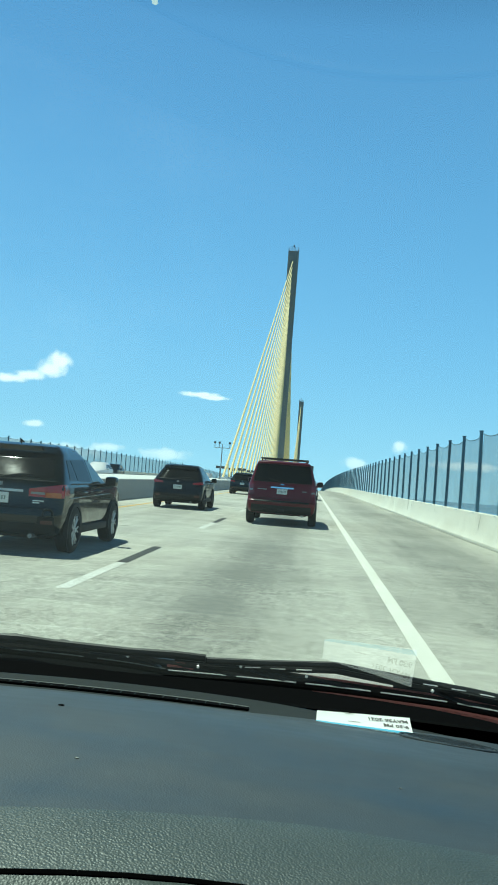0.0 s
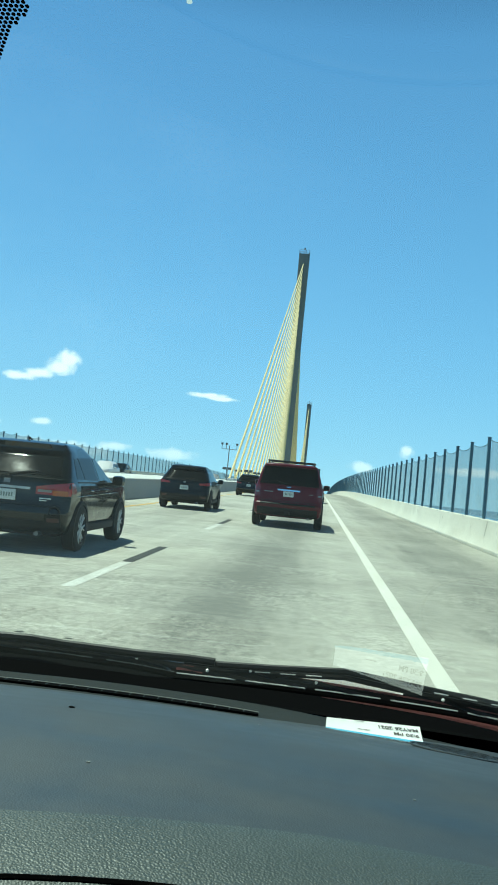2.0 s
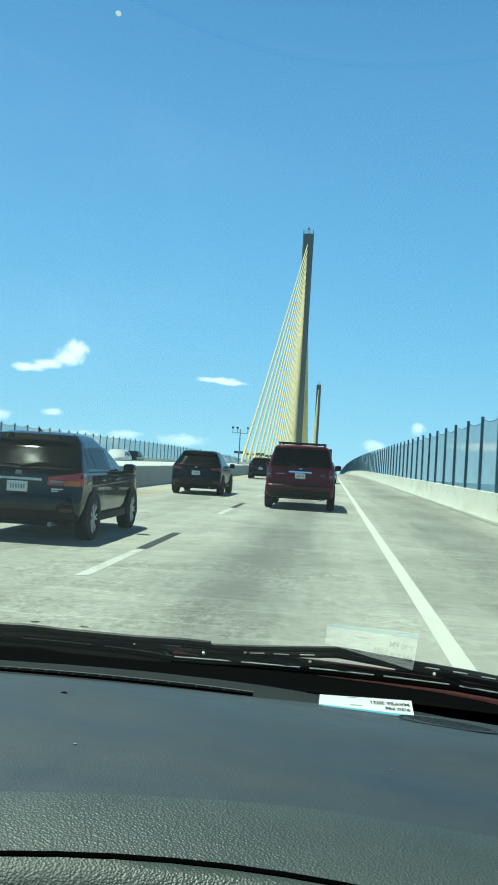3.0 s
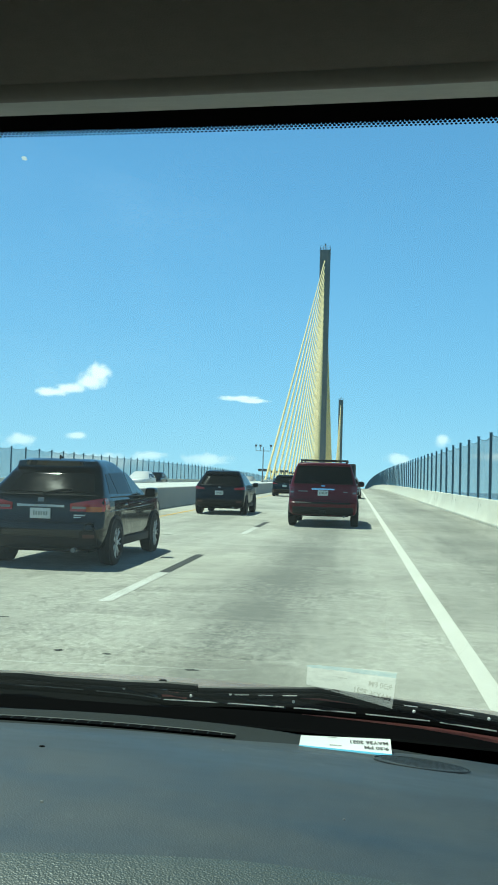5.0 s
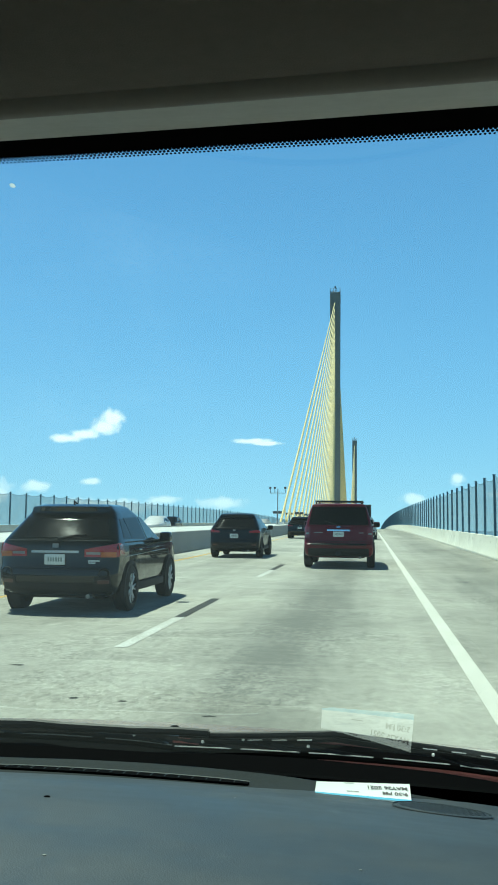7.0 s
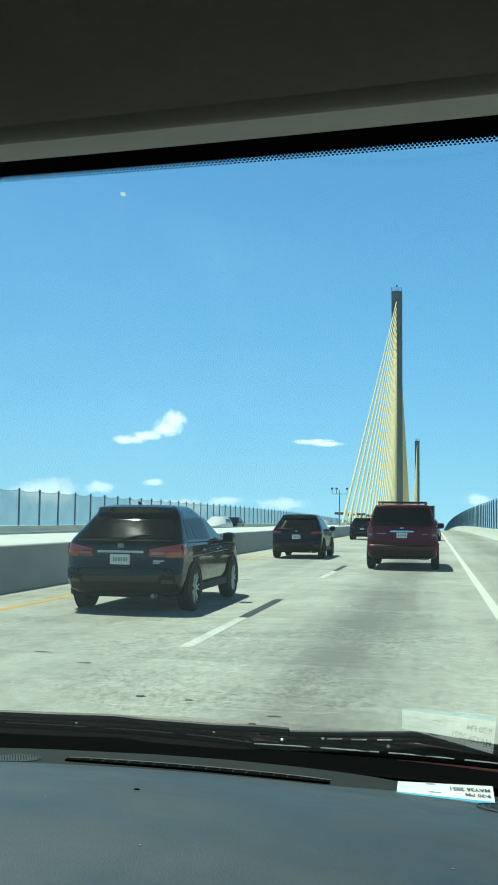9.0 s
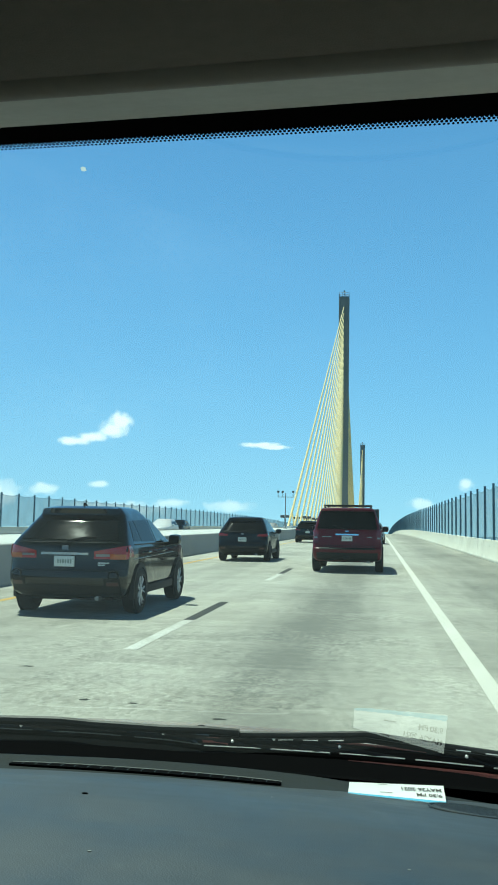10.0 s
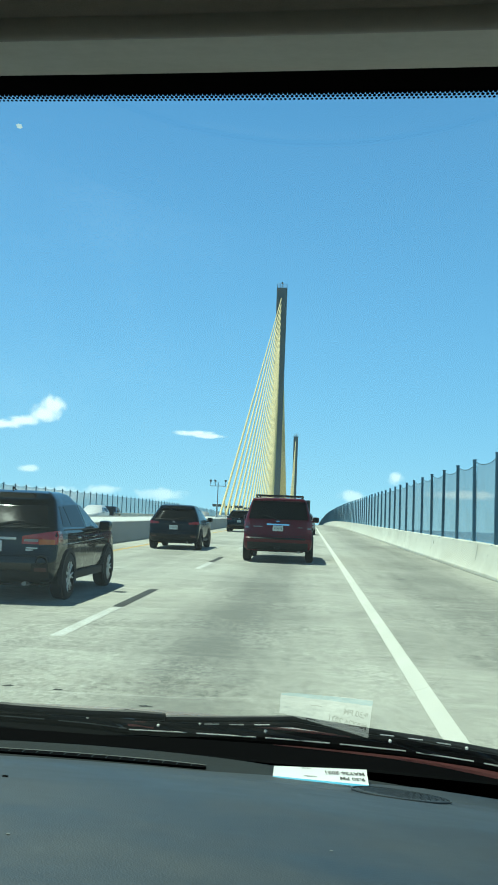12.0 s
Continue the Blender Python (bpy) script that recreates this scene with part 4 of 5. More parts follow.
# ---- the car that carries the camera ----
def dash_material():
    """Black grained vinyl: uneven sheen, wiping streaks across, pale scuffs and dust."""
    m = material("grained_dash_vinyl", (0.0145, 0.0205, 0.0235), (0.032, 0.041, 0.0445), 4.0, 0.55, bump=0.16, bump_scale=700, fine=0.08, kind="GRAIN", spec=0.75, play=0.0)
    t = m.node_tree
    p = t.nodes["Principled BSDF"]
    co = t.nodes.new("ShaderNodeTexCoord")

    def noise_at(scale, stretch, detail, rough):
        mp = node(t, "ShaderNodeMapping", Scale=stretch)
        t.links.new(co.outputs["Object"], mp.inputs[0])
        n = node(t, "ShaderNodeTexNoise", Scale=scale, Detail=detail, Roughness=rough)
        t.links.new(mp.outputs[0], n.inputs["Vector"])
        return n.outputs[0]

    streak = noise_at(5.0, (0.7, 3.2, 1), 5.0, 0.6)
    blot = noise_at(7.0, (1, 1, 1), 4.0, 0.55)
    gloss = math_node(t, "ADD", math_node(t, "MULTIPLY", streak, 0.30), math_node(t, "MULTIPLY", blot, 0.35))
    t.links.new(math_node(t, "ADD", gloss, 0.21, clamp=True), p.inputs["Roughness"])
    scuff = math_node(t, "MULTIPLY", math_node(t, "SUBTRACT", noise_at(16.0, (1, 0.8, 1), 8.0, 0.7), 0.60), 6.0, clamp=True)
    dust = math_node(t, "MULTIPLY", math_node(t, "SUBTRACT", noise_at(420.0, (1, 1, 1), 2.0, 0.5), 0.66), 8.0, clamp=True)
    pale = math_node(t, "ADD", math_node(t, "MULTIPLY", scuff, 0.22), math_node(t, "MULTIPLY", dust, 0.16), clamp=True)
    mix = t.nodes.new("ShaderNodeMix")
    mix.data_type = "RGBA"
    mix.inputs["B"].default_value = (0.15, 0.17, 0.17, 1)
    t.links.new(p.inputs["Base Color"].links[0].from_socket, mix.inputs["A"])
    t.links.new(pale, mix.inputs["Factor"])
    t.links.new(mix.outputs["Result"], p.inputs["Base Color"])
    return m


DASH = dash_material()
DASH_PAD = material("dash_pad_vinyl", (0.048, 0.062, 0.061), (0.064, 0.080, 0.079), 6.0, 0.48, bump=0.45, bump_scale=600, fine=0.10, kind="GRAIN", spec=0.45, play=0.3)
DASH_RIM = material("matt_dash_rim", (0.017, 0.021, 0.021), (0.022, 0.026, 0.026), 8.0, 0.75, bump=0.2, bump_scale=500, fine=0.06, spec=0.2)
BLACK = material("black_rubber", (0.0018, 0.0018, 0.0020), (0.003, 0.003, 0.003), 20.0, 0.9, spec=0.04)
GLOSS_BLACK = material("black_wiper_paint", (0.006, 0.006, 0.0065), (0.010, 0.010, 0.010), 30.0, 0.38, spec=0.35)
FRIT = material("black_ceramic_edge", (0.002, 0.002, 0.0022), (0.003, 0.003, 0.003), 30.0, 0.7, spec=0.04)
LINING = material("grey_headliner_cloth", (0.80, 0.80, 0.75), (0.72, 0.72, 0.67), 12.0, 0.95, bump=0.05, bump_scale=1400, fine=0.12)
# Visor cloth darker than the lining, and a mid-tone edge: shade put into colour.
VISOR_SHADE = material("shade_toned_visor_cloth", (0.235, 0.210, 0.184), (0.20, 0.18, 0.157), 12.0, 0.95, bump=0.12, bump_scale=1400, fine=0.12)
VISOR_HALF_SHADE = material("half_shade_visor_cloth", (0.40, 0.375, 0.335), (0.34, 0.32, 0.285), 12.0, 0.95, bump=0.05, bump_scale=1400, fine=0.12)
HOOD = material("maroon_hood_paint", (0.24, 0.085, 0.080), (0.19, 0.07, 0.066), 3.0, 0.35, metal=0.0, coat=0.8, fine=0.02)
PAPER = material("ticket_paper", (0.80, 0.81, 0.80), (0.76, 0.77, 0.77), 15.0, 0.7, fine=0.03)
BLUE_INK = material("blue_ticket_edge", (0.10, 0.42, 0.62), (0.13, 0.47, 0.66), 20.0, 0.7)
INK = material("black_ticket_ink", (0.07, 0.068, 0.066), (0.12, 0.11, 0.105), 20.0, 0.8)
LINT = material("pale_lint", (0.28, 0.29, 0.28), (0.35, 0.36, 0.35), 40.0, 0.9)
WINDSCREEN = pane_material("windscreen_glass", (0.79, 0.93, 0.92))
# Tints shape light: dark panes dim the cabin, a clearer one brightens the dash.
DASH_FILL_GLASS = pane_material("dash_fill_side_glass", (0.55, 0.63, 0.60))
CABIN_DIMMER = pane_material("cabin_dimming_glass", (0.10, 0.12, 0.12))

X_CAR = -0.50  # the car's middle line


def crown(x):
    return -0.075 * (x - X_CAR - 0.05) ** 2


def dash_z(y):
    """The dash top, from its rolled front edge to the windscreen."""
    pts = [(1.00, 0.98), (1.03, 1.115), (1.07, 1.129), (1.10, 1.1315), (1.14, 1.1325), (1.19, 1.1325), (1.27, 1.1325), (1.415, 1.128), (1.55, 1.105), (1.69, 1.0715), (1.73, 1.068), (1.77, 1.068), (1.80, 1.064)]
    for a, b in zip(pts, pts[1:]):
        if y <= b[0]:
            k = (y - a[0]) / (b[0] - a[0])
            return a[1] + (b[1] - a[1]) * k
    return pts[-1][1]


def glass_point(x, s, lift=0.0):
    """On the windscreen: s metres down the glass from its top edge."""
    foot, knee, head = Vector((1.7515, 1.1036)), Vector((1.3315, 1.435)), Vector((0.945, 1.613))
    w = (0.9 - s) / 0.9
    if w < 0:
        p, d = foot + 2 * w * (knee - foot), knee - foot
    else:
        k = min(w, 1.0)
        d = (knee - foot) * (1 - k) + (head - knee) * k
        p = foot * (1 - k) ** 2 + knee * 2 * k * (1 - k) + head * k * k + 2 * (w - k) * d
    d = d.normalized()
    out = lift * Vector((-d.y, d.x))
    return Vector((x, p.x - 0.085 * (x - X_CAR) ** 2 + out.x, p.y - 0.012 * (x - X_CAR) ** 2 + out.y))


car = thing("car", "dark maroon car seen from its passenger seat, black dashboard", "car", at=(0, 0, 0))


def dash_edge(x):
    return 1.785 - 0.12 * max(0.0, x + 0.33)


def ridge(x):
    d = max(0.0, -0.13 - x)
    return 1.190 - min(0.095, 0.12 * d + 0.35 * d * d)


def seam_y(x):
    return 1.111 - min(0.070, 0.85 * (x + 0.15) ** 2)


def rim_line(x):
    """Where the grained top meets the matt rim by the glass."""
    return 1.69 + max(0.0, min(0.05, 0.18 * (x + 0.21)))


bm = bmesh.new()
sheet(bm, lambda u, v: ((x := X_CAR - 0.72 + 1.44 * u), (y := ridge(x) + (rim_line(x) - ridge(x)) * v), dash_z(y) + crown(x)), 48, 30, (0, 0, -0.05))
dash = part("dashboard", bm, DASH, car, "black grained dashboard top with a soft sheen", smooth=60)
bm = bmesh.new()
sheet(bm, lambda u, v: ((x := X_CAR - 0.72 + 1.44 * u), (y := rim_line(x) + (dash_edge(x) - rim_line(x)) * v), dash_z(y) + crown(x) + 0.0), 48, 8, (0, 0, -0.05))
part("dash_rim", bm, DASH_RIM, dash, smooth=60)
bm = bmesh.new()
sheet(bm, lambda u, v: ((x := X_CAR - 0.72 + 1.44 * u), seam_y(x) + (ridge(x) - seam_y(x)) * v, 1.1335 + crown(x) - 0.013 * (1 - v) ** 1.3 - 0.001 * v), 48, 14, (0, 0, -0.03))
part("dash_pad", bm, DASH_PAD, dash, smooth=60)
bm = bmesh.new()
sheet(bm, lambda u, v: ((x := X_CAR - 0.72 + 1.44 * u), seam_y(x) - 0.005 - 0.10 * v, 1.1195 + crown(x) - 0.03 * v - 0.25 * v ** 2.5), 48, 12, (0, 0.06, -0.05))
part("glovebox_panel", bm, DASH_PAD, dash, smooth=60)
bm = bmesh.new()
tube(bm, [((x := X_CAR - 0.72 + 1.44 * i / 40), seam_y(x) - 0.003, 1.1203 + crown(x)) for i in range(41)], 0.0020, 5)
part("dash_seam", bm, BLACK, dash)

# defroster slot with its ribs
bm = bmesh.new()


def slot_point(u, v, up=0.0030):
    x = -0.585 + 0.375 * u
    y = 1.705 + 0.013 * (1 - u) + (v - 0.5) * (0.021 - 0.008 * abs(2 * u - 1) ** 6)
    return (x, y, dash_z(y) + crown(x) + up)


sheet(bm, slot_point, 40, 2, (0, 0, -0.004))
slot = part("defroster_slot", bm, BLACK, dash)
bm = bmesh.new()
tube(bm, [slot_point(i / 40, 1.08, 0.0030) for i in range(41)], 0.0008, 5)
part("slot_lip", bm, LINT, slot, "paler rounded lip")
bm = bmesh.new()
for i in range(1, 20):
    bm = bmesh.new()
    a, b = Vector(slot_point(i / 20, 0.1, 0.0033)), Vector(slot_point(i / 20, 0.9, 0.0033))
    tube(bm, [a, b], 0.0006, 4)
    part("slot_rib", bm, DASH_PAD, slot)


def speaker(x, y, a, b, tip=0.0):
    """An oval perforated speaker cover let into the dash."""
    bm = bmesh.new()
    n = 40
    rows = []
    for k in (0.0, 0.5, 0.93, 1.0):
        rows.append([bm.verts.new(((px := x + a * k * math.cos(2 * math.pi * i / n)), (py := y + b * k * math.sin(2 * math.pi * i / n)), dash_z(py) + crown(px) + (0.0012 + tip * (1 + math.sin(2 * math.pi * i / n) * k) if k < 1 else -0.002))) for i in range(n)])
    for p, q in zip(rows[1:], rows[2:]):
        for i in range(n):
            bm.faces.new((p[i], p[(i + 1) % n], q[(i + 1) % n], q[i]))
    bm.faces.new(rows[1])
    g = part("speaker_grille", bm, DASH, dash)
    bm = bmesh.new()
    step = 0.0042
    for i in range(-40, 41):
        for j in range(-16, 17):
            px, py = x + (i + 0.5 * (j % 2)) * step, y + j * step
            if ((px - x) / (a * 0.9)) ** 2 + ((py - y) / (b * 0.9)) ** 2 < 1:
                z = dash_z(py) + crown(px) + 0.0017 + tip * (1 + (py - y) / b)
                bm.faces.new([bm.verts.new((px + 0.0010 * math.cos(k * 1.047), py + 0.0010 * math.sin(k * 1.047), z)) for k in range(6)])
    tagged(part("grille_hole", bm, BLACK, g, smooth=0), kind="stuff")
    bm = bmesh.new()
    tube(bm, [((px := x + 1.02 * a * math.cos(2 * math.pi * i / n)), (py := y + 1.02 * b * math.sin(2 * math.pi * i / n)), dash_z(py) + crown(px) + 0.001 + tip * (1 + math.sin(2 * math.pi * i / n)) - 0.0006) for i in range(n + 1)], 0.0012, 6)
    part("grille_rim", bm, DASH, g)


speaker(0.032, 1.620, 0.057, 0.048, 0.0025)
speaker(-0.665, 1.712, 0.040, 0.028)

# windscreen with its black printed edge and dots
bm = bmesh.new()
sheet(bm, lambda u, v: glass_point(X_CAR - 0.70 + 1.40 * u, -0.03 + 1.08 * v), 40, 24)
pane = part("windscreen", bm, WINDSCREEN, car, "clear slightly green windscreen", smooth=80)
pane.data.flip_normals()
bm = bmesh.new()
sheet(bm, lambda u, v: glass_point(X_CAR - 0.70 + 1.40 * u, -0.03 + (0.0420 + 0.0113 * u) * v, 0.002), 40, 2)
part("printed_edge", bm, FRIT, pane)
bm = bmesh.new()
step = 0.0022
for row in range(3):
    for i in range(-312, 313):
        x = X_CAR + (i + 0.5 * (row % 2)) * step
        s = 0.0219 + row * 0.0017 + 0.00807 * x
        r = 0.00108 - 0.00018 * row
        c = glass_point(x, s, 0.002)
        d = (glass_point(x, s + 0.01, 0.002) - c).normalized()
        bm.faces.new([bm.verts.new(c + Vector((r * math.cos(k * 1.047), 0, 0)) + d * r * math.sin(k * 1.047)) for k in range(6)])
tagged(part("edge_dot", bm, FRIT, pane, smooth=0), kind="stuff")
bm = bmesh.new()
sheet(bm, lambda u, v: glass_point(X_CAR - 0.70 + 1.40 * u, 0.966 + 0.10 * v, 0.002), 40, 3)
part("printed_edge", bm, FRIT, pane)

bm = bmesh.new()
c = glass_point(-0.246, 0.041, 0.001)
d = (glass_point(-0.246, 0.051, 0.001) - c).normalized()
bm.faces.new([bm.verts.new(c + Vector((0.0017 * math.cos(k * 0.52) * (0.75 + 0.35 * (k % 2)), 0, 0)) + d * 0.0017 * math.sin(k * 0.52)) for k in range(12)])
part("stone_chip", bm, chip_material(), pane, "small white chip", smooth=0)

# lining over the windscreen and the folded sun visors
bm = bmesh.new()


def lining(u, v):
    x = X_CAR - 0.74 + 1.48 * u
    top = glass_point(x, 0.0)
    prof = [(0.0, -0.0080), (-0.02, -0.0150), (-0.04, -0.0212), (-0.060, -0.0262), (-0.080, -0.0292), (-0.096, -0.0298), (-0.110, -0.0282), (-0.124, -0.0235), (-0.15, -0.008), (-0.50, 0.06), (-1.2, 0.055), (-2.1, 0.0), (-2.4, -0.12)]
    k = v * (len(prof) - 1)
    i = min(int(k), len(prof) - 2)
    f = k - i
    return (x, top.y + prof[i][0] * (1 - f) + prof[i + 1][0] * f, top.z + prof[i][1] * (1 - f) + prof[i + 1][1] * f - 0.02 * (2 * u - 1) ** 12)


sheet(bm, lining, 24, 60, (0, 0, 0.02))
part("headliner", bm, LINING, car, "grey cloth roof lining", smooth=60)
for x0, x1 in ((-0.46, 0.16), (-1.16, -0.54)):
    bm = bmesh.new()

    def visor(u, v):
        x = x0 + (x1 - x0) * u
        a = 2 * math.pi * v
        top = glass_point(x, 0.0)
        return (x, top.y - 0.172 + 0.080 * math.cos(a), top.z - 0.0255 + 0.0125 * math.sin(a) - 0.10 * (0.080 * math.cos(a)))
    sheet(bm, visor, 14, 40)
    flap = part("sun_visor", bm, VISOR_SHADE, car, "stowed cloth sun visor toned dark for its shade", smooth=60)
    # Mid-tone roll along the visor front, softening the edge of its painted shade.
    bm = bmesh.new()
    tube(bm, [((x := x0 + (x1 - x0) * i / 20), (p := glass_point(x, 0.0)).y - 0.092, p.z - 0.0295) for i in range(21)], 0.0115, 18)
    part("half_shade_roll", bm, VISOR_HALF_SHADE, flap, "rounded mid-tone edge easing the visor's painted shade", smooth=60)

# mirror foot: dotted print on the glass round it, and the mirror
bm = bmesh.new()
for i in range(0, 90):
    for j in range(0, 50):
        x, s = -0.318 - (i + 0.5 * (j % 2)) * 0.0028, 0.022 + j * 0.0025
        edge = -0.334 - 0.56 * max(0, s - 0.050) + 0.008 * max(0, 1 - (s - 0.04) / 0.02) * (s > 0.04)
        if x < edge:
            c = glass_point(x, s, 0.002)
            d = (glass_point(x, s + 0.01, 0.002) - c).normalized()
            bm.faces.new([bm.verts.new(c + Vector((0.00125 * math.cos(k * 1.047), 0, 0)) + d * 0.00125 * math.sin(k * 1.047)) for k in range(6)])
tagged(part("mirror_dot", bm, FRIT, pane, smooth=0), kind="stuff")

# hood, cowl, washer
bm = bmesh.new()
sheet(bm, lambda u, v: ((x := X_CAR - 0.72 + 1.44 * u), 2.006 - 0.06 * (x - X_CAR) ** 2 + 0.85 * v, 1.061 - 0.045 * (x - X_CAR) ** 2 - 0.175 * 0.85 * v - 0.10 * v ** 3), 30, 14, (0, 0, -0.02))
part("hood", bm, HOOD, car, "glossy maroon hood")
bm = bmesh.new()
sheet(bm, lambda u, v: ((x := X_CAR - 0.72 + 1.44 * u), 1.79 - 0.06 * (x - X_CAR) ** 2 + 0.212 * v, 0.995 - 0.045 * (x - X_CAR) ** 2 + 0.063 * v), 30, 6, (0, 0, -0.02))
part("cowl", bm, BLACK, car, "black plastic cowl")
for x in (-0.374, -0.85):
    bm = bmesh.new()
    box(bm, (x - 0.007, 1.985, 1.04), (x + 0.007, 2.003, 1.070), 0.004)
    part("washer_nozzle", bm, BLACK, car)


# wipers, parked along the foot of the glass
def over_glass(x, s, lift):
    """A place on a wiper, which stands off the glass foot over the cowl; lift brings it back towards the seat."""
    eye = Vector((-0.10, 0.52, 1.40))
    way = glass_point(x, s) - eye
    return eye + way * 1.075 - lift * way.normalized()


def on_glass(pts, lift):
    """A fine line of places over the glass through (x, s) pairs."""
    out = []
    for (xa, sa), (xb, sb) in zip(pts, pts[1:]):
        out += [over_glass(xa + (xb - xa) * k / 6, sa + (sb - sa) * k / 6, lift) for k in range(6)]
    return out + [over_glass(*pts[-1], lift)]


def along(pts, k):
    """The (x, s) pair at k, from 0 to 1, along a line of them."""
    x = pts[0][0] + (pts[-1][0] - pts[0][0]) * k
    for (xa, sa), (xb, sb) in zip(pts, pts[1:]):
        if x <= xb:
            return x, sa + (sb - sa) * (x - xa) / (xb - xa)
    return pts[-1]


def wiper(arm, blade, strip, thick, rivets, metal, slots=()):
    bm = bmesh.new()
    tube(bm, on_glass(arm, 0.012), thick, 8, 0.75)
    w = part("wiper", bm, GLOSS_BLACK, car, "black wiper with riveted frame")
    bm = bmesh.new()
    tube(bm, on_glass(blade, 0.006), 0.0050, 6)
    part("blade_frame", bm, GLOSS_BLACK, w)
    bm = bmesh.new()
    tube(bm, on_glass([(x, s + 0.008) for x, s in strip], 0.003), 0.0042, 5)
    part("rubber_blade", bm, BLACK, w)
    cuts = [0.0, 0.17, 0.34, 0.52, 0.70, 0.86, 1.0]
    for a, b in zip(cuts, cuts[1:]):
        bm = bmesh.new()
        tube(bm, on_glass([along(strip, a + 0.012 + (b - a - 0.024) * q / 4) for q in range(5)], 0.020), 0.0009, 5)
        part("spring_strip", bm, metal, w, "bright spring strip")
    for x, s in rivets:
        bm = bmesh.new()
        bmesh.ops.create_icosphere(bm, subdivisions=1, radius=0.0026, matrix=Matrix.Translation(over_glass(x, s, 0.022)))
        part("rivet", bm, ALLOY, w)
        bm = bmesh.new()
        foot = along(strip, max(0.02, min(0.98, (x + 0.075 - strip[0][0]) / (strip[-1][0] - strip[0][0]))))
        tube(bm, [over_glass(x - 0.05, s - 0.002, 0.012), over_glass(x, s, 0.017), over_glass(x + 0.035, (s + foot[1]) / 2 + 0.001, 0.016), over_glass(*foot, 0.012)], 0.0030, 5)
        part("bow", bm, GLOSS_BLACK, w)
    # Pale bars drawn for the bright gaps seen through the frame's slots.
    for (xa, sa), (xb, sb) in slots:
        bm = bmesh.new()
        tube(bm, on_glass([(xa, sa), (xb, sb)], 0.022), 0.0008, 5)
        part("slot_brightness", bm, ALLOY, w, "pale bar for brightness seen through a frame slot")
    return w


BAR = [(-0.31, 0.875), (-0.27, 0.874), (-0.20, 0.866), (-0.10, 0.850), (-0.004, 0.864), (0.07, 0.872), (0.126, 0.881), (0.22, 0.897)]
STRIP = [(-0.33, 0.908), (-0.244, 0.905), (-0.19, 0.904), (-0.10, 0.902), (-0.02, 0.903), (0.053, 0.905), (0.135, 0.914), (0.22, 0.929)]
wiper(BAR, [(x, s + 0.012) for x, s in BAR], STRIP, 0.0052, [(-0.281, 0.892), (-0.223, 0.879), (-0.136, 0.886), (0.026, 0.884), (0.122, 0.884)], ALLOY,
      [((-0.217, 0.880), (-0.197, 0.877)), ((-0.184, 0.876), (-0.164, 0.874)), ((-0.150, 0.872), (-0.130, 0.869)), ((0.012, 0.870), (0.030, 0.871)), ((0.048, 0.873), (0.066, 0.874)), ((0.084, 0.877), (0.102, 0.879))])
wiper([(-1.10, 0.868), (-0.72, 0.872), (-0.606, 0.870), (-0.52, 0.866), (-0.476, 0.870), (-0.376, 0.872), (-0.31, 0.868), (-0.269, 0.869)],
      [(-1.12, 0.885), (-0.48, 0.884), (-0.30, 0.888)], [(-1.12, 0.893), (-0.614, 0.892), (-0.48, 0.893), (-0.38, 0.898), (-0.317, 0.907)], 0.0075,
      [(-0.85, 0.882), (-0.58, 0.882), (-0.376, 0.883)], LAMP_BODY)
# Added bar standing in for maroon hood that shows through the wiper.
bm = bmesh.new()
tube(bm, on_glass([(-0.322, 0.892), (-0.30, 0.891), (-0.287, 0.894)], 0.013), 0.0042, 6)
part("hood_glimpse", bm, HOOD, car, "maroon bar for the hood seen through the wiper")

bm = bmesh.new()
tube(bm, on_glass([(-0.126, 0.917), (-0.05, 0.918), (0.032, 0.921), (0.095, 0.928), (0.141, 0.936), (0.22, 0.950)], 0.002), 0.0016, 6, 4.5)
part("cowl_edge", bm, HOOD, car, "maroon painted body edge by the wiper")

# pillars, roof skin, doors and tail, to close the cabin
for s in (-1, 1):
    bm = bmesh.new()
    sheet(bm, lambda u, v: (X_CAR + s * (0.70 + 0.05 * v), (p := glass_point(X_CAR + s * 0.70, -0.05 + 1.2 * u)).y - 0.05 + 0.09 * v, p.z + 0.02 - 0.015 * v), 14, 4, (s * 0.03, -0.03, 0.01))
    part("pillar", bm, LINING, car)
    bm = bmesh.new()
    sheet(bm, lambda u, v: (X_CAR + s * (0.80 + 0.07 * math.sin(math.pi * v)), -1.9 + 3.8 * u, 0.25 + 0.80 * v), 12, 6, (-s * 0.05, 0, 0))
    part("door", bm, HOOD, car)
    bm = bmesh.new()
    box(bm, (X_CAR + s * 0.74 - 0.03, -0.55, 1.0), (X_CAR + s * 0.74 + 0.03, -0.40, 1.6), 0.02)
    part("middle_pillar", bm, LINING, car)
    wheel(car, X_CAR + s * 0.78, 2.35, 0.31, 0.2, s, ALLOY, 7)
    wheel(car, X_CAR + s * 0.78, -0.95, 0.31, 0.2, s, ALLOY, 7)
bm = bmesh.new()
sheet(bm, lambda u, v: (X_CAR - 0.76 + 1.52 * u, 0.955 - 2.7 * v, 1.700 + 0.05 * math.sin(math.pi * min(1, 0.2 + v * 0.8)) - 0.035 * (2 * u - 1) ** 2), 12, 12, (0, 0, 0.01))
part("roof", bm, HOOD, car)
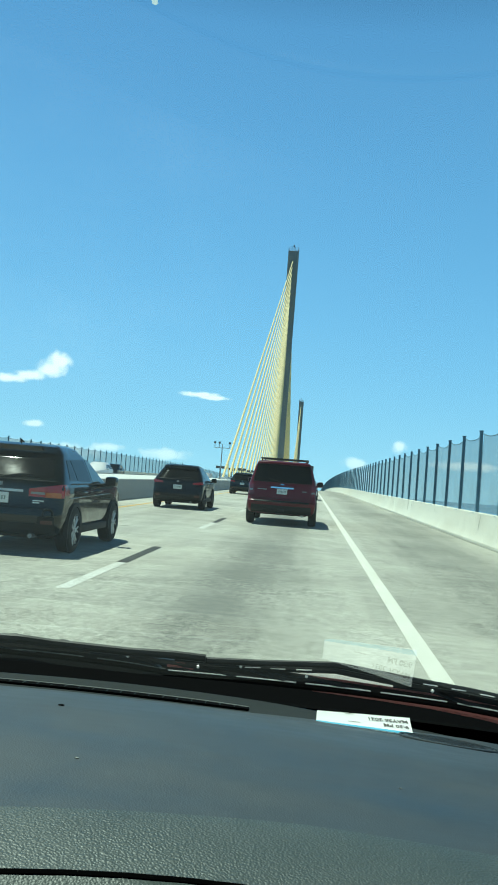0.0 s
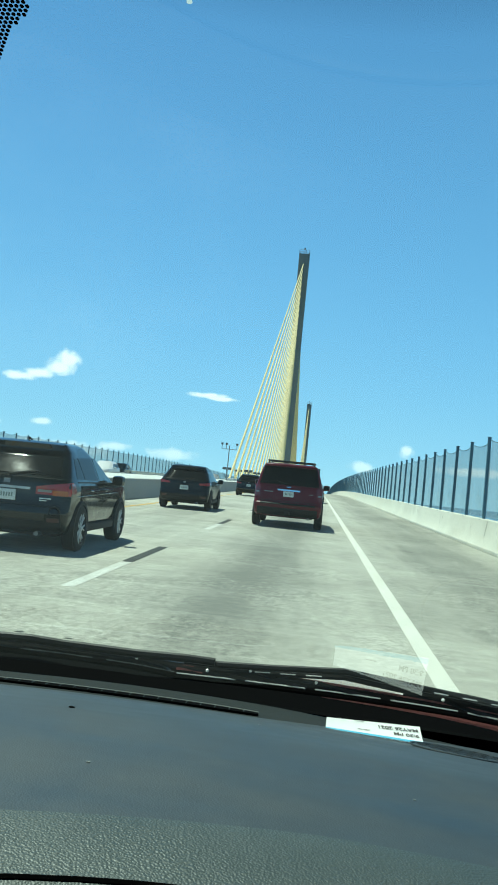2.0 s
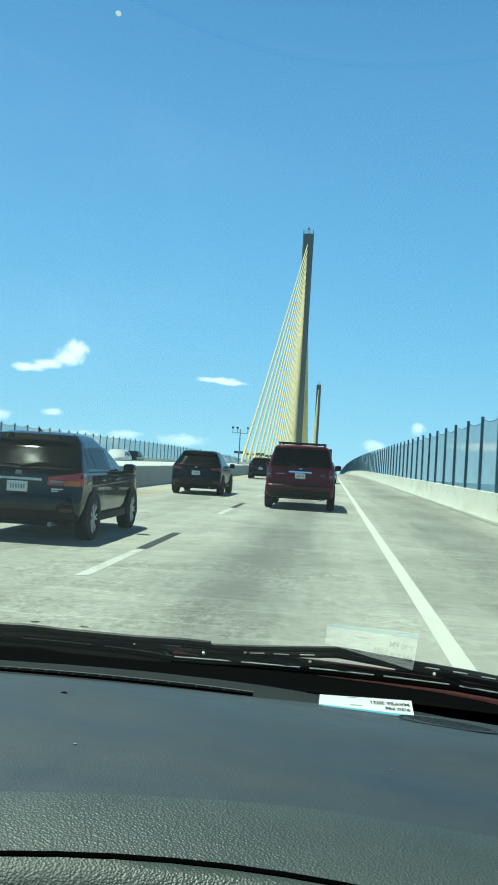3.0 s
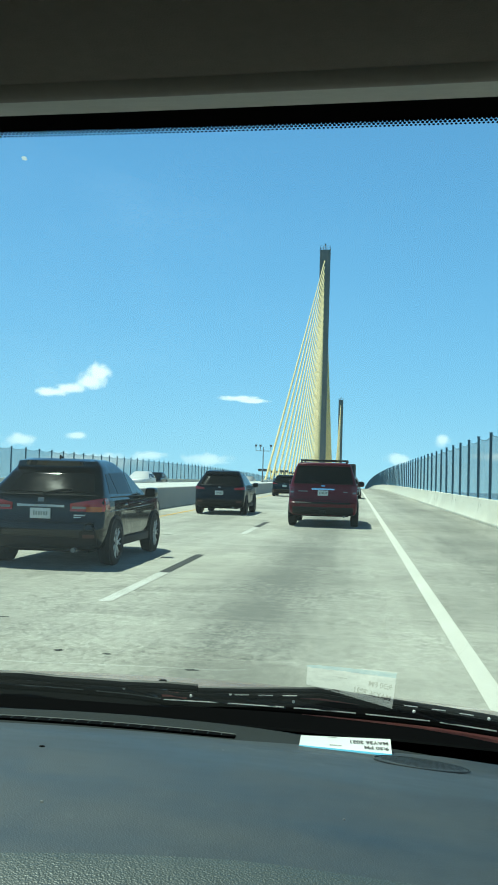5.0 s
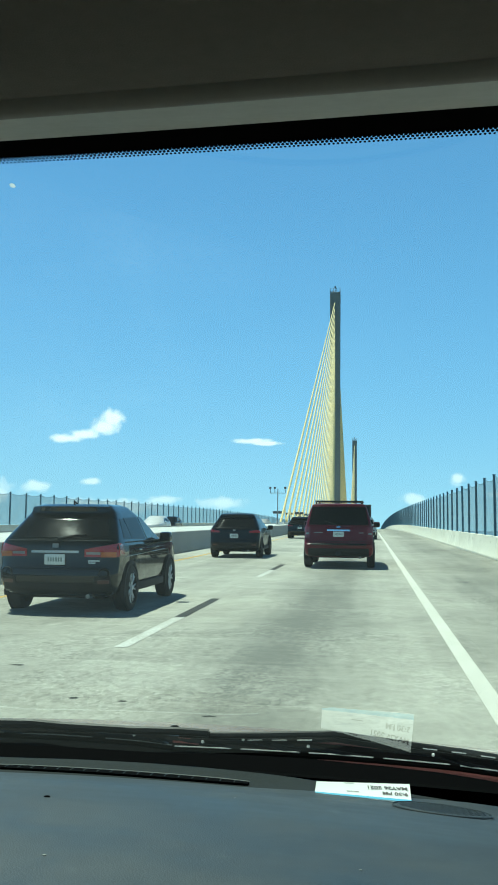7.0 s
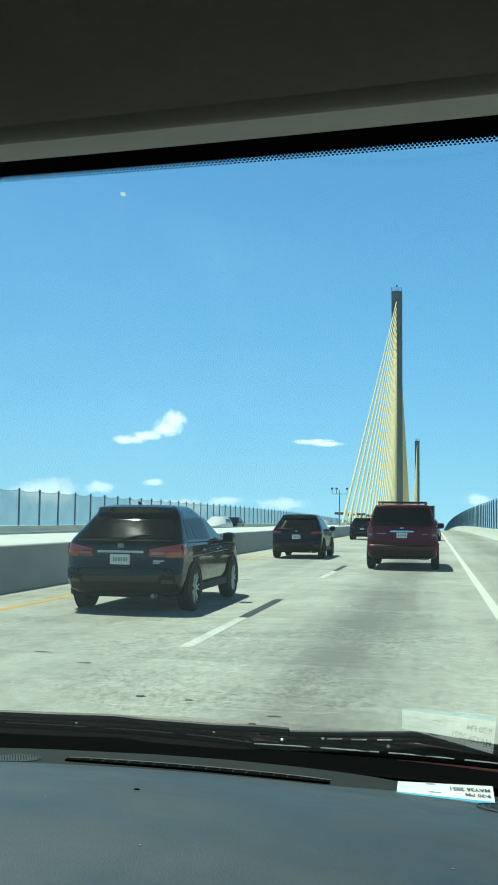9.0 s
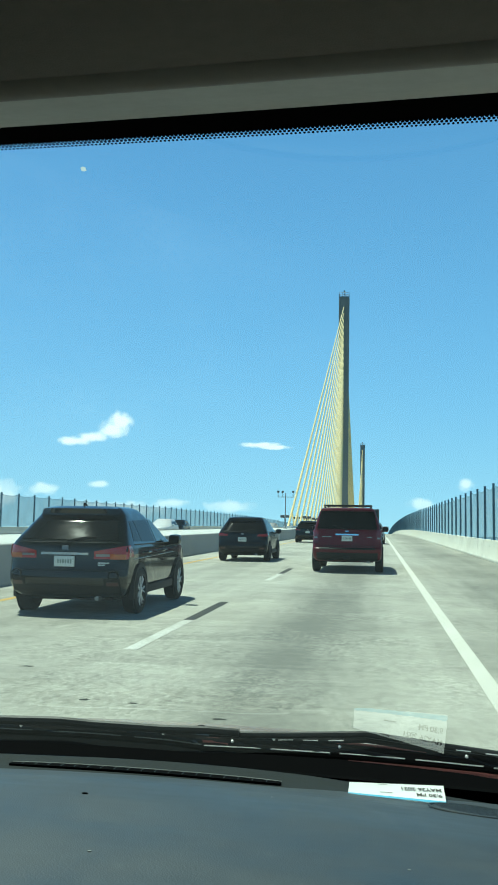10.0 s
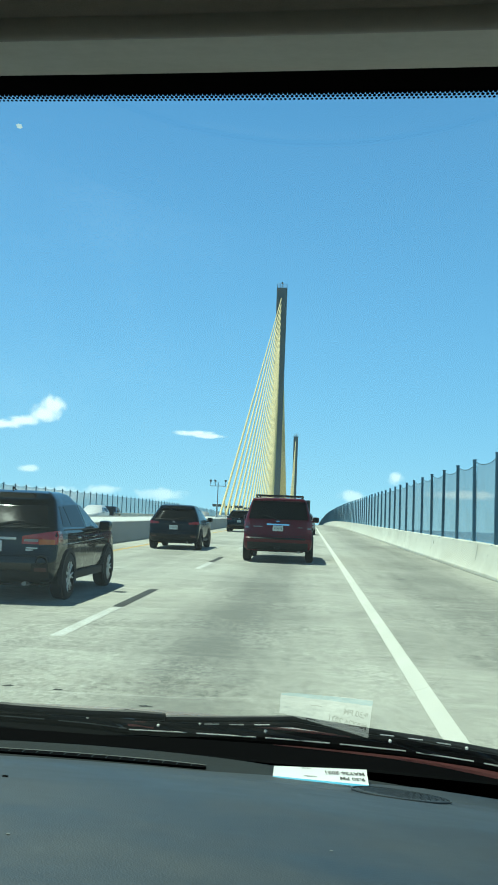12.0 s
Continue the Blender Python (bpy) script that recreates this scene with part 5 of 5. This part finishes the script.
# Unseen side panes added to hold back cabin light; driver's front pane clearer.
for s in (-1, 1):
    for y0, y1, tint in ((-0.38, 1.30, DASH_FILL_GLASS if s < 0 else CABIN_DIMMER), (-1.75, -0.57, CABIN_DIMMER)):
        bm = bmesh.new()
        sheet(bm, lambda u, v: (X_CAR + s * (0.79 - 0.06 * v), y0 + (y1 - y0) * u * (1 - 0.25 * v * (y0 > -1)), 1.05 + 0.58 * v), 4, 3)
        win = part("side_glass", bm, tint, car, "unseen side glass tinted to shape the cabin light")
        if (win.data.polygons[0].normal.x > 0) == (s > 0):
            win.data.flip_normals()
bm = bmesh.new()
box(bm, (X_CAR - 0.78, -1.9, 0.22), (X_CAR + 0.78, 1.9, 0.28))
part("floor_pan", bm, TRIM, car)
bm = bmesh.new()
box(bm, (X_CAR - 0.78, -1.95, 0.25), (X_CAR + 0.78, -1.85, 1.05), 0.03)
part("tail_panel", bm, HOOD, car)
# Unseen rear pane, dark to keep light out of the cabin.
bm = bmesh.new()
sheet(bm, lambda u, v: (X_CAR - 0.72 + 1.44 * u - 0.05 * v * (2 * u - 1), -1.88 + 0.14 * v, 1.05 + 0.64 * v), 6, 4)
tail_pane = part("rear_glass", bm, CABIN_DIMMER, car, "unseen rear glass darkened to dim the cabin")
if tail_pane.data.polygons[0].normal.y < 0:
    tail_pane.data.flip_normals()
bm = bmesh.new()
box(bm, (X_CAR - 0.80, 2.0, 0.35), (X_CAR + 0.80, 2.86, 0.80), 0.08)
part("nose", bm, HOOD, car)
bm = bmesh.new()
for x in (X_CAR - 0.37, X_CAR + 0.37):
    box(bm, (x - 0.24, -0.35, 0.45), (x + 0.24, -0.15, 1.12), 0.05)
    box(bm, (x - 0.24, -0.25, 0.35), (x + 0.24, 0.28, 0.55), 0.05)
part("seat", bm, DASH_PAD, car)

# parking ticket lying on the dash
NEAR_L, NEAR_R, FAR_L, FAR_R = Vector((-0.1230, 1.6960, 1.0615)), Vector((0.0, 1.6905, 1.0575)), Vector((-0.1220, 1.7200, 1.0700)), Vector((-0.0007, 1.7370, 1.0672))
ticket = thing("parking_ticket", "white printed parking ticket with a blue edge on the dash", "ticket", at=(0, 0, 0))


def ticket_point(u, v, up=0.0):
    """On the ticket, whose far edge curls up off the dash."""
    p = NEAR_L.lerp(NEAR_R, u).lerp(FAR_L.lerp(FAR_R, u), v)
    p.z += up - 0.003 * v * (1 - v)
    return p


bm = bmesh.new()
sheet(bm, lambda u, v: ticket_point(u, v), 10, 4, (0, 0, 0.0006))
part("sheet", bm, PAPER, ticket)
bm = bmesh.new()
sheet(bm, lambda u, v: ticket_point(u, 0.01 + 0.14 * v, 0.0012), 10, 2)
part("blue_stripe", bm, BLUE_INK, ticket)


def print_line(words, u, v, size):
    """A printed line; the ticket faces the windscreen, so it stands upside down from the seat."""
    cu = bpy.data.curves.new("print", "FONT")
    cu.body, cu.size, cu.align_x, cu.offset = words, size, "LEFT", size * 0.025
    ob = new("print", cu)
    me = bpy.data.meshes.new_from_object(ob.evaluated_get(bpy.context.evaluated_depsgraph_get()))
    bpy.data.objects.remove(ob)
    me.materials.append(INK)
    o = new("print", me)
    o.parent = ticket
    p, q, r = ticket_point(u, v, 0.0014), ticket_point(u - 0.1, v, 0.0014), ticket_point(u, v - 0.1, 0.0014)
    ex = (q - p).normalized()
    ez = ex.cross((r - p).normalized()).normalized()
    ey = ez.cross(ex)
    o.matrix_world = Matrix(((ex.x, ey.x, ez.x, p.x), (ex.y, ey.y, ez.y, p.y), (ex.z, ey.z, ez.z, p.z), (0, 0, 0, 1)))
    return o


print_line("9:30 PM", 0.97, 0.50, 0.0100)
print_line("MAY26 2021", 0.97, 0.80, 0.0100)
for v, u0, u1 in ((0.38, 0.33, 0.46), (0.90, 0.30, 0.40)):
    bm = bmesh.new()
    sheet(bm, lambda a, b: ticket_point(u0 + (u1 - u0) * a, v + 0.03 * b, 0.0014), 6, 1)
    part("print_bar", bm, INK, ticket, smooth=0)

# specks on the dash
for x, y, r, m in ((-0.3815, 1.425, 0.0024, BLACK), (-0.322, 1.260, 0.0013, LINT), (-0.46, 1.37, 0.0010, LINT), (-0.06, 1.30, 0.0010, LINT), (-0.2, 1.52, 0.0009, LINT)):
    bm = bmesh.new()
    bmesh.ops.create_icosphere(bm, subdivisions=1, radius=r, matrix=pose(x, y, dash_z(y) + crown(x) + r * 0.25) @ Matrix.Diagonal((1.6, 0.8, 0.5, 1)))
    tagged(part("lint_speck", bm, m), "tiny speck of lint on the dashboard", "speck", "specks on the dash")
